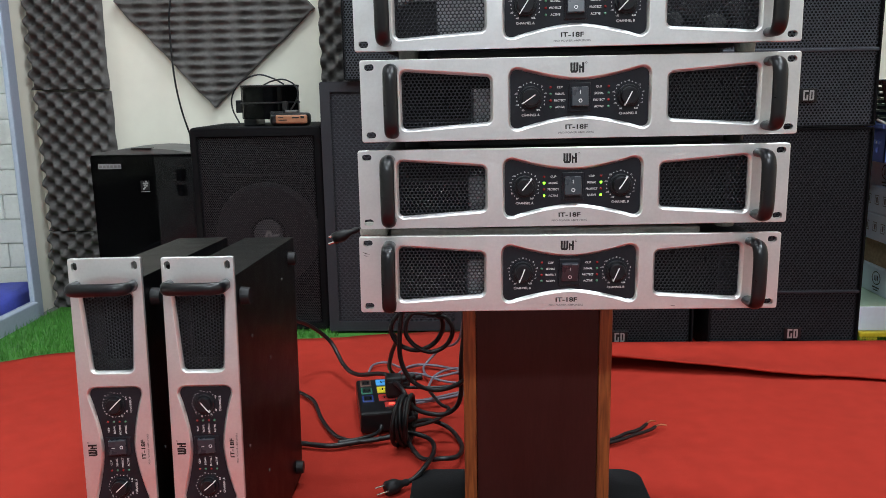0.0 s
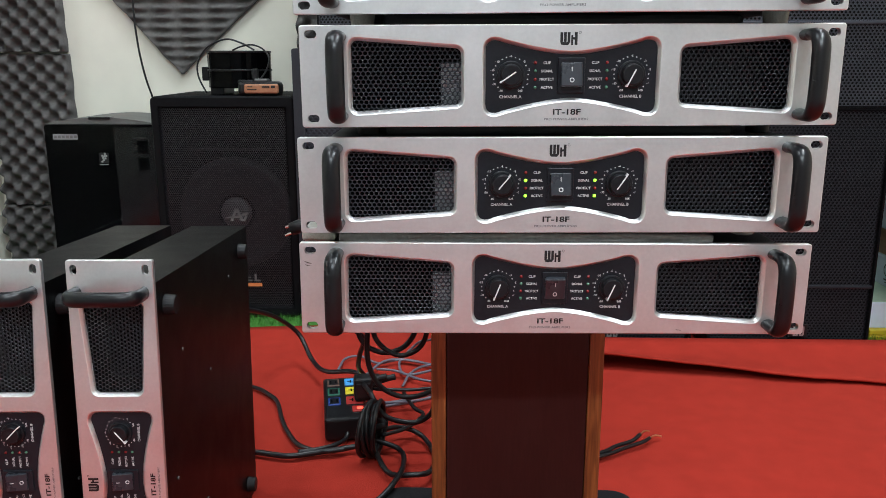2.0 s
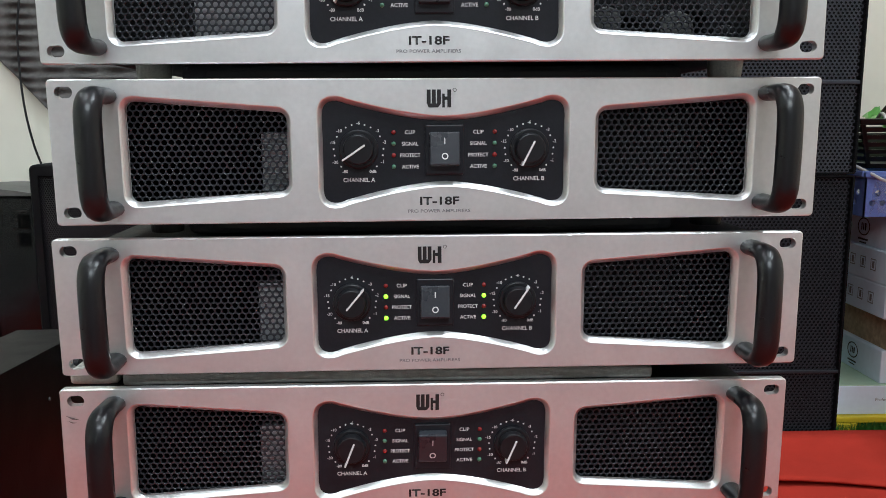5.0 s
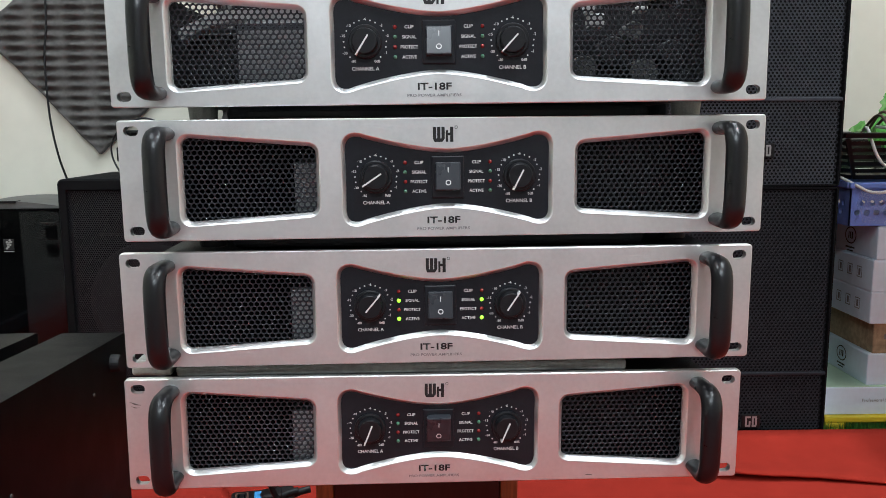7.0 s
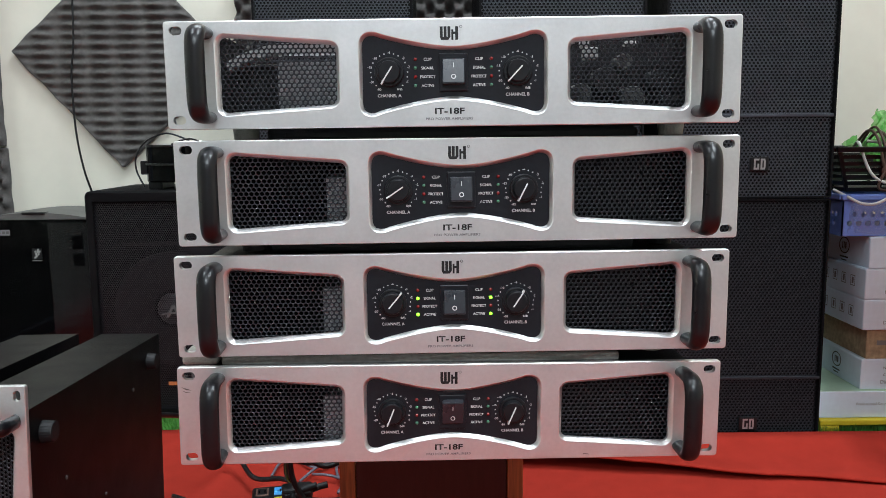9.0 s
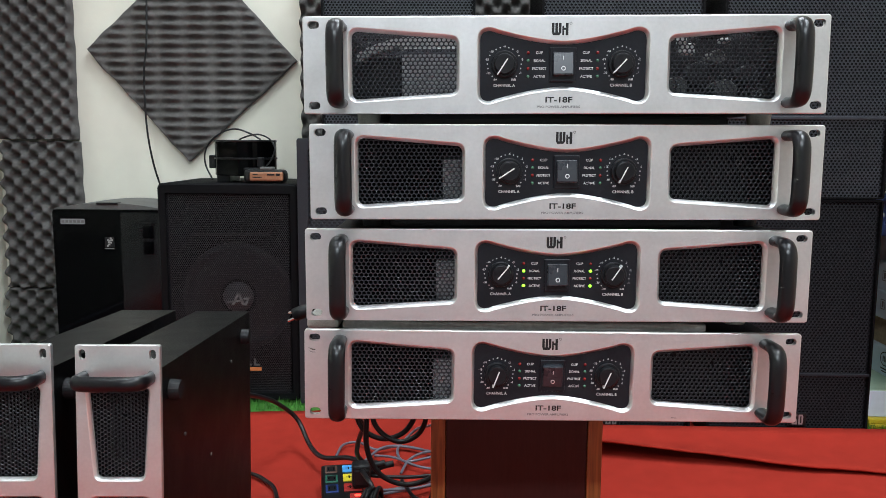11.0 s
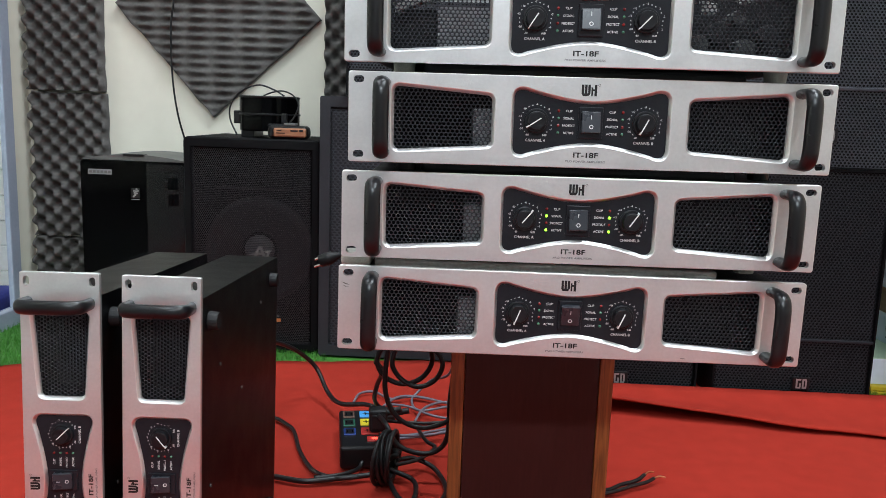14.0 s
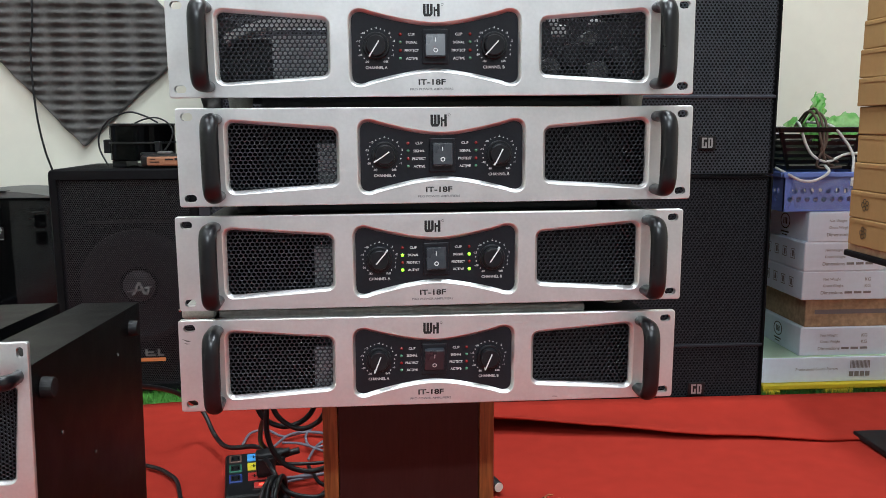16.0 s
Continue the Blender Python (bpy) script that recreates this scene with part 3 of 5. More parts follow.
def stage_speaker():
    """Carpeted two-way cabinet with a cloth-thin steel grille over a horn and a large woofer."""
    w, h, d = 0.372, 0.588, 0.33
    sp = thing("stage_speaker", "black carpeted two-way speaker with a dusty steel grille", "speaker", pose(-0.598, 2.27, 0.0, 0, 0, 0.6), "black speakers along the wall")
    rim = 0.020
    out = rounded([(-w / 2, 0), (w / 2, 0), (w / 2, h), (-w / 2, h)], 0.014, 4)
    hole = [Vector(p) for p in ((-w / 2 + rim, rim), (w / 2 - rim, rim), (w / 2 - rim, h - rim - 0.006), (-w / 2 + rim, h - rim - 0.006))]
    bm, loops = plate_with_holes(inset(out, 0.004), [hole], 0.0)
    r1, r2 = ring(bm, out, 0.004), ring(bm, out, d)
    bridge(bm, loops[0], r1)
    bridge(bm, r1, r2)
    bm.faces.new(r2)
    inner = ring(bm, hole, 0.03)
    bridge(bm, inner, loops[1])
    bmesh.ops.recalc_face_normals(bm, faces=bm.faces)
    part("cabinet", bm, CAB, sp)
    part("baffle", box(-w / 2 + rim, w / 2 - rim, 0.03, 0.036, rim, h - rim - 0.006), CLOTH, sp)
    bm = bmesh.new()
    wx, wz = 0.015, 0.280
    for r0, y0, r1, y1 in ((0.150, 0.030, 0.148, 0.020), (0.148, 0.020, 0.136, 0.018), (0.136, 0.018, 0.122, 0.025), (0.122, 0.025, 0.05, 0.0295)):
        a = [bm.verts.new((wx + r0 * math.cos(t), y0, wz + r0 * math.sin(t))) for t in [2 * math.pi * k / 40 for k in range(40)]]
        b = [bm.verts.new((wx + r1 * math.cos(t), y1, wz + r1 * math.sin(t))) for t in [2 * math.pi * k / 40 for k in range(40)]]
        bridge(bm, a, b)
    part("woofer", bm, CONE, sp, "large paper cone woofer", smooth=False)
    bm = bmesh.new()
    bmesh.ops.create_uvsphere(bm, u_segments=24, v_segments=10, radius=0.042, matrix=Matrix.LocRotScale((wx, 0.029, wz), None, (1, 0.35, 1)))
    part("dust_cap", bm, DOME, sp, smooth=True)
    part("horn", box(-0.11, 0.11, 0.026, 0.032, 0.450, 0.545, 0.006), CLOTH, sp)
    part("horn_lip", box(-0.105, 0.105, 0.018, 0.026, 0.448, 0.454, 0.002), CONE, sp)
    me = perforated(-w / 2 + rim, w / 2 - rim - 0.003, rim, h - rim - 0.006, 0.0055, 0.0023, 0.008, 0.001)
    link_mesh("grille", me, SPKMESH, sp, "fine shaded steel grille")
    bm = bmesh.new()
    for quad in (((-0.020, -0.016), (-0.011, -0.016), (0.003, 0.018), (-0.003, 0.018)), ((-0.003, 0.018), (0.003, 0.018), (0.018, -0.016), (0.009, -0.016)), ((-0.034, -0.010), (0.010, -0.006), (0.008, -0.001), (-0.030, -0.006)), ((0.012, 0.004), (0.034, 0.006), (0.026, -0.001), (0.014, -0.002)), ((0.020, -0.004), (0.027, -0.002), (0.022, -0.017), (0.015, -0.016))):
        bm.faces.new([bm.verts.new((0.022 + x, 0.0045, 0.278 + z)) for x, z in quad])
    part("emblem", bm, DUSTGREY, sp, "small grey winged emblem")
    link_mesh("print", bars_mesh([(0.060, 0.066, 0.096, 0.116), (0.066, 0.076, 0.096, 0.101), (0.028, 0.034, 0.096, 0.116), (0.034, 0.054, 0.096, 0.101), (0.034, 0.050, 0.105, 0.109)], 0.003), DUSTGREY, sp)
    link_mesh("print", bars_mesh([(0.0, 0.080, 0.082, 0.092)], 0.003), ORANGE, sp)
    return sp


stage_speaker()


def purifier():
    w, h, d = 0.305, 0.508, 0.235
    p = thing("air_purifier", "gloss black air purifier with a dusty curved lid", "air purifier", pose(-0.962, 2.36, 0.0))
    out = rounded([(-w / 2, 0), (w / 2, 0), (w / 2, h), (-w / 2, h)], 0.008, 4)
    part("front_cover", prism(out, 0.0, 0.03), GLOSS, p, "mirror gloss black front")
    part("body", box(-w / 2 + 0.004, w / 2 - 0.004, 0.032, d, 0.0, h - 0.006, 0.012, 3), SATIN, p)
    bm = bmesh.new()
    arch = [Vector((-w / 2 + 0.002, h + 0.001))] + [Vector((-(w / 2 - 0.003) + (w - 0.006) * k / 14, h + 0.002 + 0.017 * math.sin(math.pi * (k + 0.6) / 15.2))) for k in range(15)] + [Vector((w / 2 - 0.002, h + 0.001))]
    part("lid", prism(arch[::-1], 0.006, d - 0.004), GREYTOP, p, "dusty grey curved lid")
    part("lid_grip", box(-0.03, 0.03, 0.002, 0.03, h + 0.014, h + 0.0205, 0.002), SATIN, p)
    link_mesh("sticker", bars_mesh([(-0.130, -0.062, h - 0.040, h - 0.025)], -0.0006), GREYINK, p, "small grey printed strip")
    link_mesh("print", bars_mesh([(-0.127 + 0.011 * k, -0.119 + 0.011 * k, h - 0.036, h - 0.029) for k in range(6)], -0.0012), GREYTOP, p)
    b = part("emblem", box(-0.008, 0.018, -0.0015, 0.001, h - 0.104, h - 0.076, 0.0005), SATIN, p, "dark square emblem with a silver cluster of dots")
    for ex, ez in ((0.009, 0.1115), (0.0015, 0.1065), (0.0075, 0.1055), (0.0125, 0.1065), (0.0035, 0.1005), (0.0095, 0.0995), (0.0045, 0.0945), (0.0005, 0.0905)):
        part("dot", cyl(0.0028, 0.001, pose(ex, -0.002, h - 0.19 + ez, 90, 0, 0), 10), SILVER, b)
    link_mesh("print", bars_mesh([(-0.008, 0.018, h - 0.1085, h - 0.1068)], -0.0016), SILVER, p)
    part("side_band", box(0.038, w / 2 - 0.003, -0.0014, 0.003, 0.004, h - 0.007, 0.001), mat("soft gloss plastic", (0.0028, 0.0028, 0.0034), 0.16, 0.0, 0.3, 9, 0.3, 24, spec=0.40), p, "soft gloss black band beside the glossy front")
    # raised gloss patches stand in for dim reflected streaks on the band
    for z in (0.385, 0.43):
        part("vent", box(0.10, 0.13, -0.0026, 0.002, z, z + 0.035, 0.001), GLOSS, p)
    link_mesh("print", bars_mesh([(0.09, 0.125, h - 0.036 - 0.02 * k, h - 0.033 - 0.02 * k) for k in range(3)], -0.0022), SATIN, p)


purifier()


# ---- amplifiers ----
PW, PH, DX = 0.4826, 0.0892, 0.0
MESHES = {}


def cached(key, make):
    if key not in MESHES:
        MESHES[key] = make()
    return MESHES[key]


def bm_mesh(bm, smooth=False):
    me = bpy.data.meshes.new("mesh")
    bm.to_mesh(me)
    bm.free()
    if smooth:
        me.polygons.foreach_set("use_smooth", [True] * len(me.polygons))
    return me


def window_outline(side):
    pts = [(-0.1993, -0.0345), (-0.0953, -0.0277), (-0.0953, 0.0268), (-0.1993, 0.0350)]
    if side > 0:
        pts = [(-x, z) for x, z in pts][::-1]
    return rounded([(x + DX, z) for x, z in pts], 0.0085, 6)


def bowtie_outline():
    n = 18
    lower = [Vector((x, -0.0224 - 0.0112 * (abs(x) / 0.061) ** 1.55)) for x in [-0.061 + 0.122 * k / n for k in range(n + 1)]]
    upper = [Vector((x, 0.0214 + 0.0109 * (abs(x) / 0.061) ** 1.55)) for x in [0.061 - 0.122 * k / n for k in range(n + 1)]]
    def corner(p0, p1, p2, p3, m=8):
        return [p0 * (1 - u) ** 3 + 3 * p1 * u * (1 - u) ** 2 + 3 * p2 * u * u * (1 - u) + p3 * u ** 3 for u in [k / m for k in range(1, m)]]
    V = Vector
    right = corner(lower[-1], V((0.068, -0.0372)), V((0.0795, -0.037)), V((0.0795, -0.024))) + [V((0.0795, -0.024)), V((0.0793, -0.009)), V((0.0793, 0.007)), V((0.0795, 0.022))] + corner(V((0.0795, 0.022)), V((0.0795, 0.035)), V((0.068, 0.0357)), upper[0])
    left = [V((-p.x, p.y)) for p in right][::-1]
    return [V((p.x + DX, p.y)) for p in lower + right + upper + left]


def front_panel_meshes():
    outer = rounded([(-PW / 2, -PH / 2), (PW / 2, -PH / 2), (PW / 2, PH / 2), (-PW / 2, PH / 2)], 0.0025, 3)
    slots = []
    for sx in (-1, 1):
        for sz in (-1, 1):
            cx, cz = sx * 0.2312, sz * 0.0368
            slots.append([Vector((cx + (0.0018 if math.cos(a) > 0 else -0.0018) + 0.0036 * math.cos(a), cz + 0.0036 * math.sin(a))) for a in [2 * math.pi * (k + 0.5) / 14 for k in range(14)]])
    wins = [window_outline(-1), bowtie_outline(), window_outline(1)]
    e = 0.0007
    bm, loops = plate_with_holes(inset(outer, e), wins + slots, 0.0)
    r1, r2 = ring(bm, outer, e), ring(bm, outer, 0.006)
    bridge(bm, loops[0], r1)
    bridge(bm, r1, r2)
    for l, o in zip(loops[4:], slots):
        bridge(bm, ring(bm, o, 0.006), l)
    bmb = bmesh.new()
    for o in wins:
        prof = [(-0.0003, -0.0003), (0.0002, -0.0002), (0.0007, 0.0003), (0.0027, 0.0029), (0.0030, 0.0036)]
        rings = [ring(bmb, inset(o, d), y) for d, y in prof]
        for a, b in zip(rings, rings[1:]):
            bridge(bmb, b, a)
    bmesh.ops.recalc_face_normals(bm, faces=bm.faces)
    bmesh.ops.recalc_face_normals(bmb, faces=bmb.faces)
    back, loops = plate_with_holes(outer, [inset(o, 0.0031) for o in wins] + slots, 0.006)
    me = bpy.data.meshes.new("back")
    back.to_mesh(me)
    back.free()
    bm.from_mesh(me)
    return bm_mesh(bm), bm_mesh(bmb, True)


def chassis_mesh(open_top):
    """A folded steel shell, open at the front, with an inner skin."""
    bm = bmesh.new()
    skins = []
    for w, z0, z1, d in ((0.215, -0.042, 0.042, 0.43), (0.2135, -0.0405, 0.0405 if not open_top else 0.042, 0.4285)):
        skins.append([bm.verts.new((sx * w, y, z)) for y in (0.0062, d) for sx, z in ((-1, z0), (1, z0), (1, z1), (-1, z1))])
    o, n = skins
    sides = [(0, 1), (1, 2), (3, 0)] + ([] if open_top else [(2, 3)])
    for s, flip in ((o, False), (n, True)):
        for a, b in sides:
            f = (s[a], s[b], s[b + 4], s[a + 4])
            bm.faces.new(f[::-1] if flip else f)
        f = (s[4], s[5], s[6], s[7])
        bm.faces.new(f[::-1] if flip else f)
    for a, b in sides:
        bm.faces.new((o[b], o[a], n[a], n[b]))
    if open_top:
        for a, b in ((2, 6), (6, 7), (7, 3)):
            bm.faces.new((o[a], o[b], n[b], n[a]))
    bmesh.ops.recalc_face_normals(bm, faces=bm.faces)
    return bm_mesh(bm)


def handle_mesh():
    path = spline([(0, 0.002, 0.0345), (0, -0.012, 0.0348), (0, -0.024, 0.0335), (0, -0.030, 0.026), (0, -0.0315, 0.012), (0, -0.0315, -0.012), (0, -0.030, -0.026), (0, -0.024, -0.0335), (0, -0.012, -0.0348), (0, 0.002, -0.0345)], 6)
    rad = [0.0072 + 0.0008 * min(1, max(0, (-p.y - 0.008) / 0.02)) for p in path]
    return bm_mesh(add_tube(bmesh.new(), path, rad, 14, 0.72), True)


def knob_mesh():
    bm = cyl(0.0123, 0.003, pose(0, -0.0015, 0, 90, 0, 0), 40, bevel=0.0008)
    me = bpy.data.meshes.new("k")
    b2 = cyl(0.0098, 0.006, pose(0, -0.0056, 0, 90, 0, 0), 40, 0.0092, bevel=0.0007)
    b2.to_mesh(me)
    b2.free()
    bm.from_mesh(me)
    return bm_mesh(bm)


NUMERAL_STEPS = (0, 2, 5, 7, 10, 13, 15, 18, 20)


def dial_marks():
    verts, faces = [], []
    for k in range(21):
        a = math.radians(239 - 14.9 * k)
        if k in NUMERAL_STEPS:
            continue
        cx, cz = 0.0156 * math.cos(a), 0.0156 * math.sin(a)
        o = len(verts)
        verts += [(cx + 0.00058 * math.cos(q), 0, cz + 0.00058 * math.sin(q)) for q in [math.pi / 4 * j for j in range(8)]]
        faces.append(tuple(range(o, o + 8)))
    me = bpy.data.meshes.new("dial_dots")
    me.from_pydata(verts, [], faces)
    return me


def emblem_mesh():
    """Abstract dark bars of the maker's mark, with a hook between them and a small ring."""
    bm = bmesh.new()
    for x0, x1, z0, z1 in ((-0.0078, -0.0054, -0.0030, 0.0055), (-0.0046, -0.0022, -0.0030, 0.0055), (-0.0014, 0.0010, -0.0030, 0.0055), (0.0018, 0.0034, -0.0055, 0.0030), (0.0034, 0.0050, -0.0008, 0.0012), (0.0050, 0.0074, -0.0055, 0.0055)):
        vs = [bm.verts.new(p) for p in ((x0, 0, z0), (x1, 0, z0), (x1, 0, z1), (x0, 0, z1))]
        bm.faces.new(vs)
    vs = [bm.verts.new(p) for p in ((-0.0078, 0, -0.0030), (-0.0066, 0, -0.0055), (-0.0008, 0, -0.0055), (0.0010, 0, -0.0030))]
    bm.faces.new(vs)
    a = [bm.verts.new((0.0096 + 0.0012 * math.cos(t), 0, 0.0052 + 0.0012 * math.sin(t))) for t in [math.pi / 6 * k for k in range(12)]]
    b = [bm.verts.new((0.0096 + 0.0009 * math.cos(t), 0, 0.0052 + 0.0009 * math.sin(t))) for t in [math.pi / 6 * k for k in range(12)]]
    bridge(bm, a, b)
    return bm_mesh(bm)


def amplifier(label, at, turn_a, turn_b, lit=False, pressed=False, group="silver power amplifiers", faint=False, open_top=False, sink=True, foot=None, marks=None):
    amp = thing("power_amplifier", label, "amplifier", at, group)
    pm, bmsh = cached("panel", front_panel_meshes)
    link_mesh("front_panel", pm, ALU, amp, "satin silver aluminium front panel")
    link_mesh("window_bevel", bmsh, POLISH, amp, "bright polished bevels round the panel openings")
    link_mesh("chassis", cached(("chassis", open_top), lambda: chassis_mesh(open_top)), STEEL, amp, "black sheet steel chassis")
    for side in (-1, 1):
        lo, hi = (-0.204, -0.086) if side < 0 else (0.088, 0.206)
        link_mesh("mesh_grille", cached(("mesh", side), lambda: perforated(lo, hi, -0.039, 0.039, 0.00446, 0.00170, 0.0072, 0.0016, 12, 0.93, 0.00035)), MESHB, amp, "black hexagonal mesh")
        h = link_mesh("handle", cached("handle", handle_mesh), HANDLE, amp, "rounded black handle", pose(0.2067 * side, 0, 0))
    sx0 = -0.150 if open_top else -0.1162
    link_mesh("heat_sink", cached(("sink", sx0), lambda: bm_mesh(box(sx0, -0.086, 0.016, 0.10, -0.040, 0.0115))), INNER if sink else STEEL, amp, "metal block behind the mesh")
    if open_top:
        arch = [Vector((x, 0.0275 - 0.22 * max(0.0, -0.150 - x) - 5.0 * max(0.0, -0.160 - x) ** 2)) for x in [-0.193 + 0.0065 * k for k in range(16)]]
        part("bracket", prism(arch + [p - Vector((0, 0.0085)) for p in arch[::-1]], 0.014, 0.036), WHITE_INK, amp, "pale curved metal duct inside")
        part("duct_wall", box(-0.197, -0.152, 0.036, 0.10, -0.040, 0.012, 0.002), SATIN, amp, "dark metal wall inside")
        for cx, cz, cw, ch in ((0.118, 0.016, 0.012, 0.010), (0.113, 0.024, 0.007, 0.006), (0.094, 0.012, 0.005, 0.010), (0.104, 0.027, 0.006, 0.004), (0.152, 0.024, 0.009, 0.004)):
            part("connector", box(cx - cw / 2, cx + cw / 2, 0.016, 0.030, cz - ch / 2, cz + ch / 2, 0.001), WHITE_INK, amp, "white wiring connector")
        part("circuit_board", box(0.096, 0.200, 0.060, 0.063, -0.039, 0.030), SATIN, amp, "black shielding plate behind the mesh")
        for k, (cx, cz, r) in enumerate(((0.112, -0.018, 0.010), (0.134, -0.006, 0.012), (0.158, -0.022, 0.011), (0.180, -0.006, 0.009), (0.150, 0.010, 0.007), (0.190, -0.028, 0.008))):
            part("capacitor", cyl(r, 0.03, pose(cx, 0.045, cz, 90, 0, 0), 18, bevel=0.001), (GREYTOP, RUBBER, GREYTOP, RUBBER, GREYTOP, RUBBER)[k], amp, "round component")
    if not open_top:
        link_mesh("fan_housing", cached("fan", lambda: bm_mesh(box(0.10, 0.19, 0.05, 0.10, -0.040, 0.028, 0.004))), STEEL, amp)
    fas = link_mesh("fascia", cached("fascia", lambda: bm_mesh(prism(inset(bowtie_outline(), 0.0028), 0.0035, 0.0062))), FASCIA, amp, "black control fascia")
    y = 0.0032
    for name, x, turn in (("A", -0.054 + DX, turn_a), ("B", 0.054 + DX, turn_b)):
        knob = link_mesh("knob", cached("knob", knob_mesh), KNOB, amp, "round black level knob", pose(x, 0.0034, 0.001, 0, -turn, 0))
        link_mesh("pointer", cached("pointer", lambda: bm_mesh(add_box(box(-0.0050, 0.0090, -0.0092, -0.0080, -0.0006, 0.0006, 0.0002), 0.0088, 0.0121, -0.0092, -0.0028, -0.00055, 0.00055, 0.0002))), WHITE_INK, knob, "white pointer line")
        link_mesh("dial_dots", cached("dots", dial_marks), WHITE_INK, fas, "white dial dots", pose(x, y, 0.001))
        for k, words in zip(NUMERAL_STEPS, ("-80", "-30", "-15", "-10", "-6", "-3", "-2", "-1", "0dB")):
            a = math.radians(239 - 14.9 * k)
            link_mesh("numeral", cached(words, lambda: text_mesh(words, None, 0.0020, 0.012)), WHITE_INK, fas, "", pose(x + 0.0169 * math.cos(a), y, 0.001 + 0.0163 * math.sin(a)))
        link_mesh("lettering", cached("ch" + name, lambda: text_mesh("CHANNEL " + name, 0.0200, 0.0027, 0.016)), WHITE_INK, fas, "white lettering", pose(x, y, -0.0183))
        sgn = -1 if name == "A" else 1
        for k, words in enumerate(("CLIP", "SIGNAL", "PROTECT", "ACTIVE")):
            z = 0.0114 - 0.0072 * k
            w = (0.0066, 0.0105, 0.0128, 0.0106)[k]
            link_mesh("lettering", cached(words, lambda: text_mesh(words, w, 0.0024, 0.012)), WHITE_INK, fas, "white lettering", pose(sgn * 0.0216 + DX, y, z))
            green = k % 2 == 1
            led = LIT_LED if (lit and green) else (GREEN_LED if green else RED_LED)
            def led_bm():
                b = bmesh.new()
                bmesh.ops.create_uvsphere(b, u_segments=12, v_segments=8, radius=0.0015)
                return bm_mesh(b, True)
            me = cached(("led", led.name), led_bm)
            link_mesh("indicator_lamp", me, led, amp, ("lit green" if lit and green else "unlit green" if green else "unlit red") + " indicator lamp", pose(sgn * 0.0320 + DX, 0.0032, z))
    sw = link_mesh("rocker_switch", cached("swframe", lambda: bm_mesh(box(-0.0122, 0.0122, 0.0016, 0.004, -0.0155, 0.0160, 0.0008))), FASCIA, amp, "rocker switch in a black surround", pose(DX, 0, 0))
    tilt = 11 if pressed else -11
    rk = link_mesh("rocker", cached("rocker", lambda: bm_mesh(box(-0.0095, 0.0095, -0.0032, 0.004, -0.0105, 0.0105, 0.0009))), ROCKER, sw, "grey rocker", pose(0, 0.0005, 0.0008, tilt, 0, 0))
    link_mesh("mark", cached("mark_i", lambda: bars_mesh([(-0.0003, 0.0003, 0.0026, 0.0066)], -0.0034)), WHITE_INK, rk)

    def ring_mark():
        b = bmesh.new()
        o = [b.verts.new((0.0021 * math.cos(t), -0.0034, -0.0050 + 0.0021 * math.sin(t))) for t in [math.pi / 8 * k for k in range(16)]]
        i = [b.verts.new((0.0014 * math.cos(t), -0.0034, -0.0050 + 0.0014 * math.sin(t))) for t in [math.pi / 8 * k for k in range(16)]]
        bridge(b, i, o)
        return bm_mesh(b)
    link_mesh("mark", cached("mark_o", ring_mark), WHITE_INK, rk)
    link_mesh("emblem", cached("emblem", emblem_mesh), INK, amp, "black abstract emblem", pose(-0.0032, -0.0004, 0.0321))
    link_mesh("lettering", cached("model", lambda: text_mesh("IT-18F", 0.0249, 0.0053, 0.026)), INK, amp, "black lettering", pose(-0.0034, -0.0004, -0.0317))
    link_mesh("lettering", cached("pro", lambda: text_mesh("PRO POWER AMPLIFIERS", 0.0397, 0.0021, 0.014)), GREYINK if faint else INK, amp, "small black lettering", pose(-0.0037, -0.0004, -0.0381))
    foot = foot or FOOT
    for fx in (-0.185, 0.194 if open_top else 0.185):
        for fy in (0.040, 0.375):
            link_mesh("foot", cached(("foot", foot.name), lambda: bm_mesh(cyl(0.0105, 0.0125, pose(0, 0, -0.0482), 24, 0.0118, bevel=0.001))), foot, amp, "round rubber foot", pose(fx, fy, 0))
    for sx, sy in ((0.12, 0.09), (-0.02, 0.05), (0.06, 0.20), (-0.10, 0.16), (0.16, 0.31)):
        link_mesh("screw", cached("screwb", lambda: bm_mesh(cyl(0.0022, 0.0016, pose(0, 0, -0.0424), 10))), GREYTOP, amp, "", pose(sx, sy, 0))
    for words, quads in (marks or {}).items():
        bm = bmesh.new()
        for quad in quads:
            bm.faces.new([bm.verts.new((u * 0.001, -0.0003, v * 0.001)) for u, v in quad])
        part("scuff", bm, SCUFF, amp, words)
    return amp


STACK = "stack of silver power amplifiers"
amplifier("silver power amplifier with black handles on the wooden stand", pose(0.1160, 0.9176, 0.4699, -0.05, 0.37, 2.12), 249, 247, pressed=True, group=STACK, faint=True, marks={"dark scuff by the corner": [((-238, 27), (-233, 25.5), (-229, 24), (-234, 24.4)), ((-237, 23.6), (-233, 22.4), (-230, 22.2), (-234, 21.8))], "small scratches": [((118, -40), (123, -40.4), (123, -40.9), (118, -40.6))]})
amplifier("silver power amplifier with lit green indicator lamps", pose(0.1181, 0.9161, 0.5695, 0.55, -0.16, 1.18), 50, 56, lit=True, group=STACK, foot=PALEFOOT, marks={"thin scratch beside the handle": [((223.2, 8), (224.2, 8), (223.6, -8), (222.9, -8)), ((225.4, 3), (225.9, 3), (225.2, -4), (224.9, -4))]})
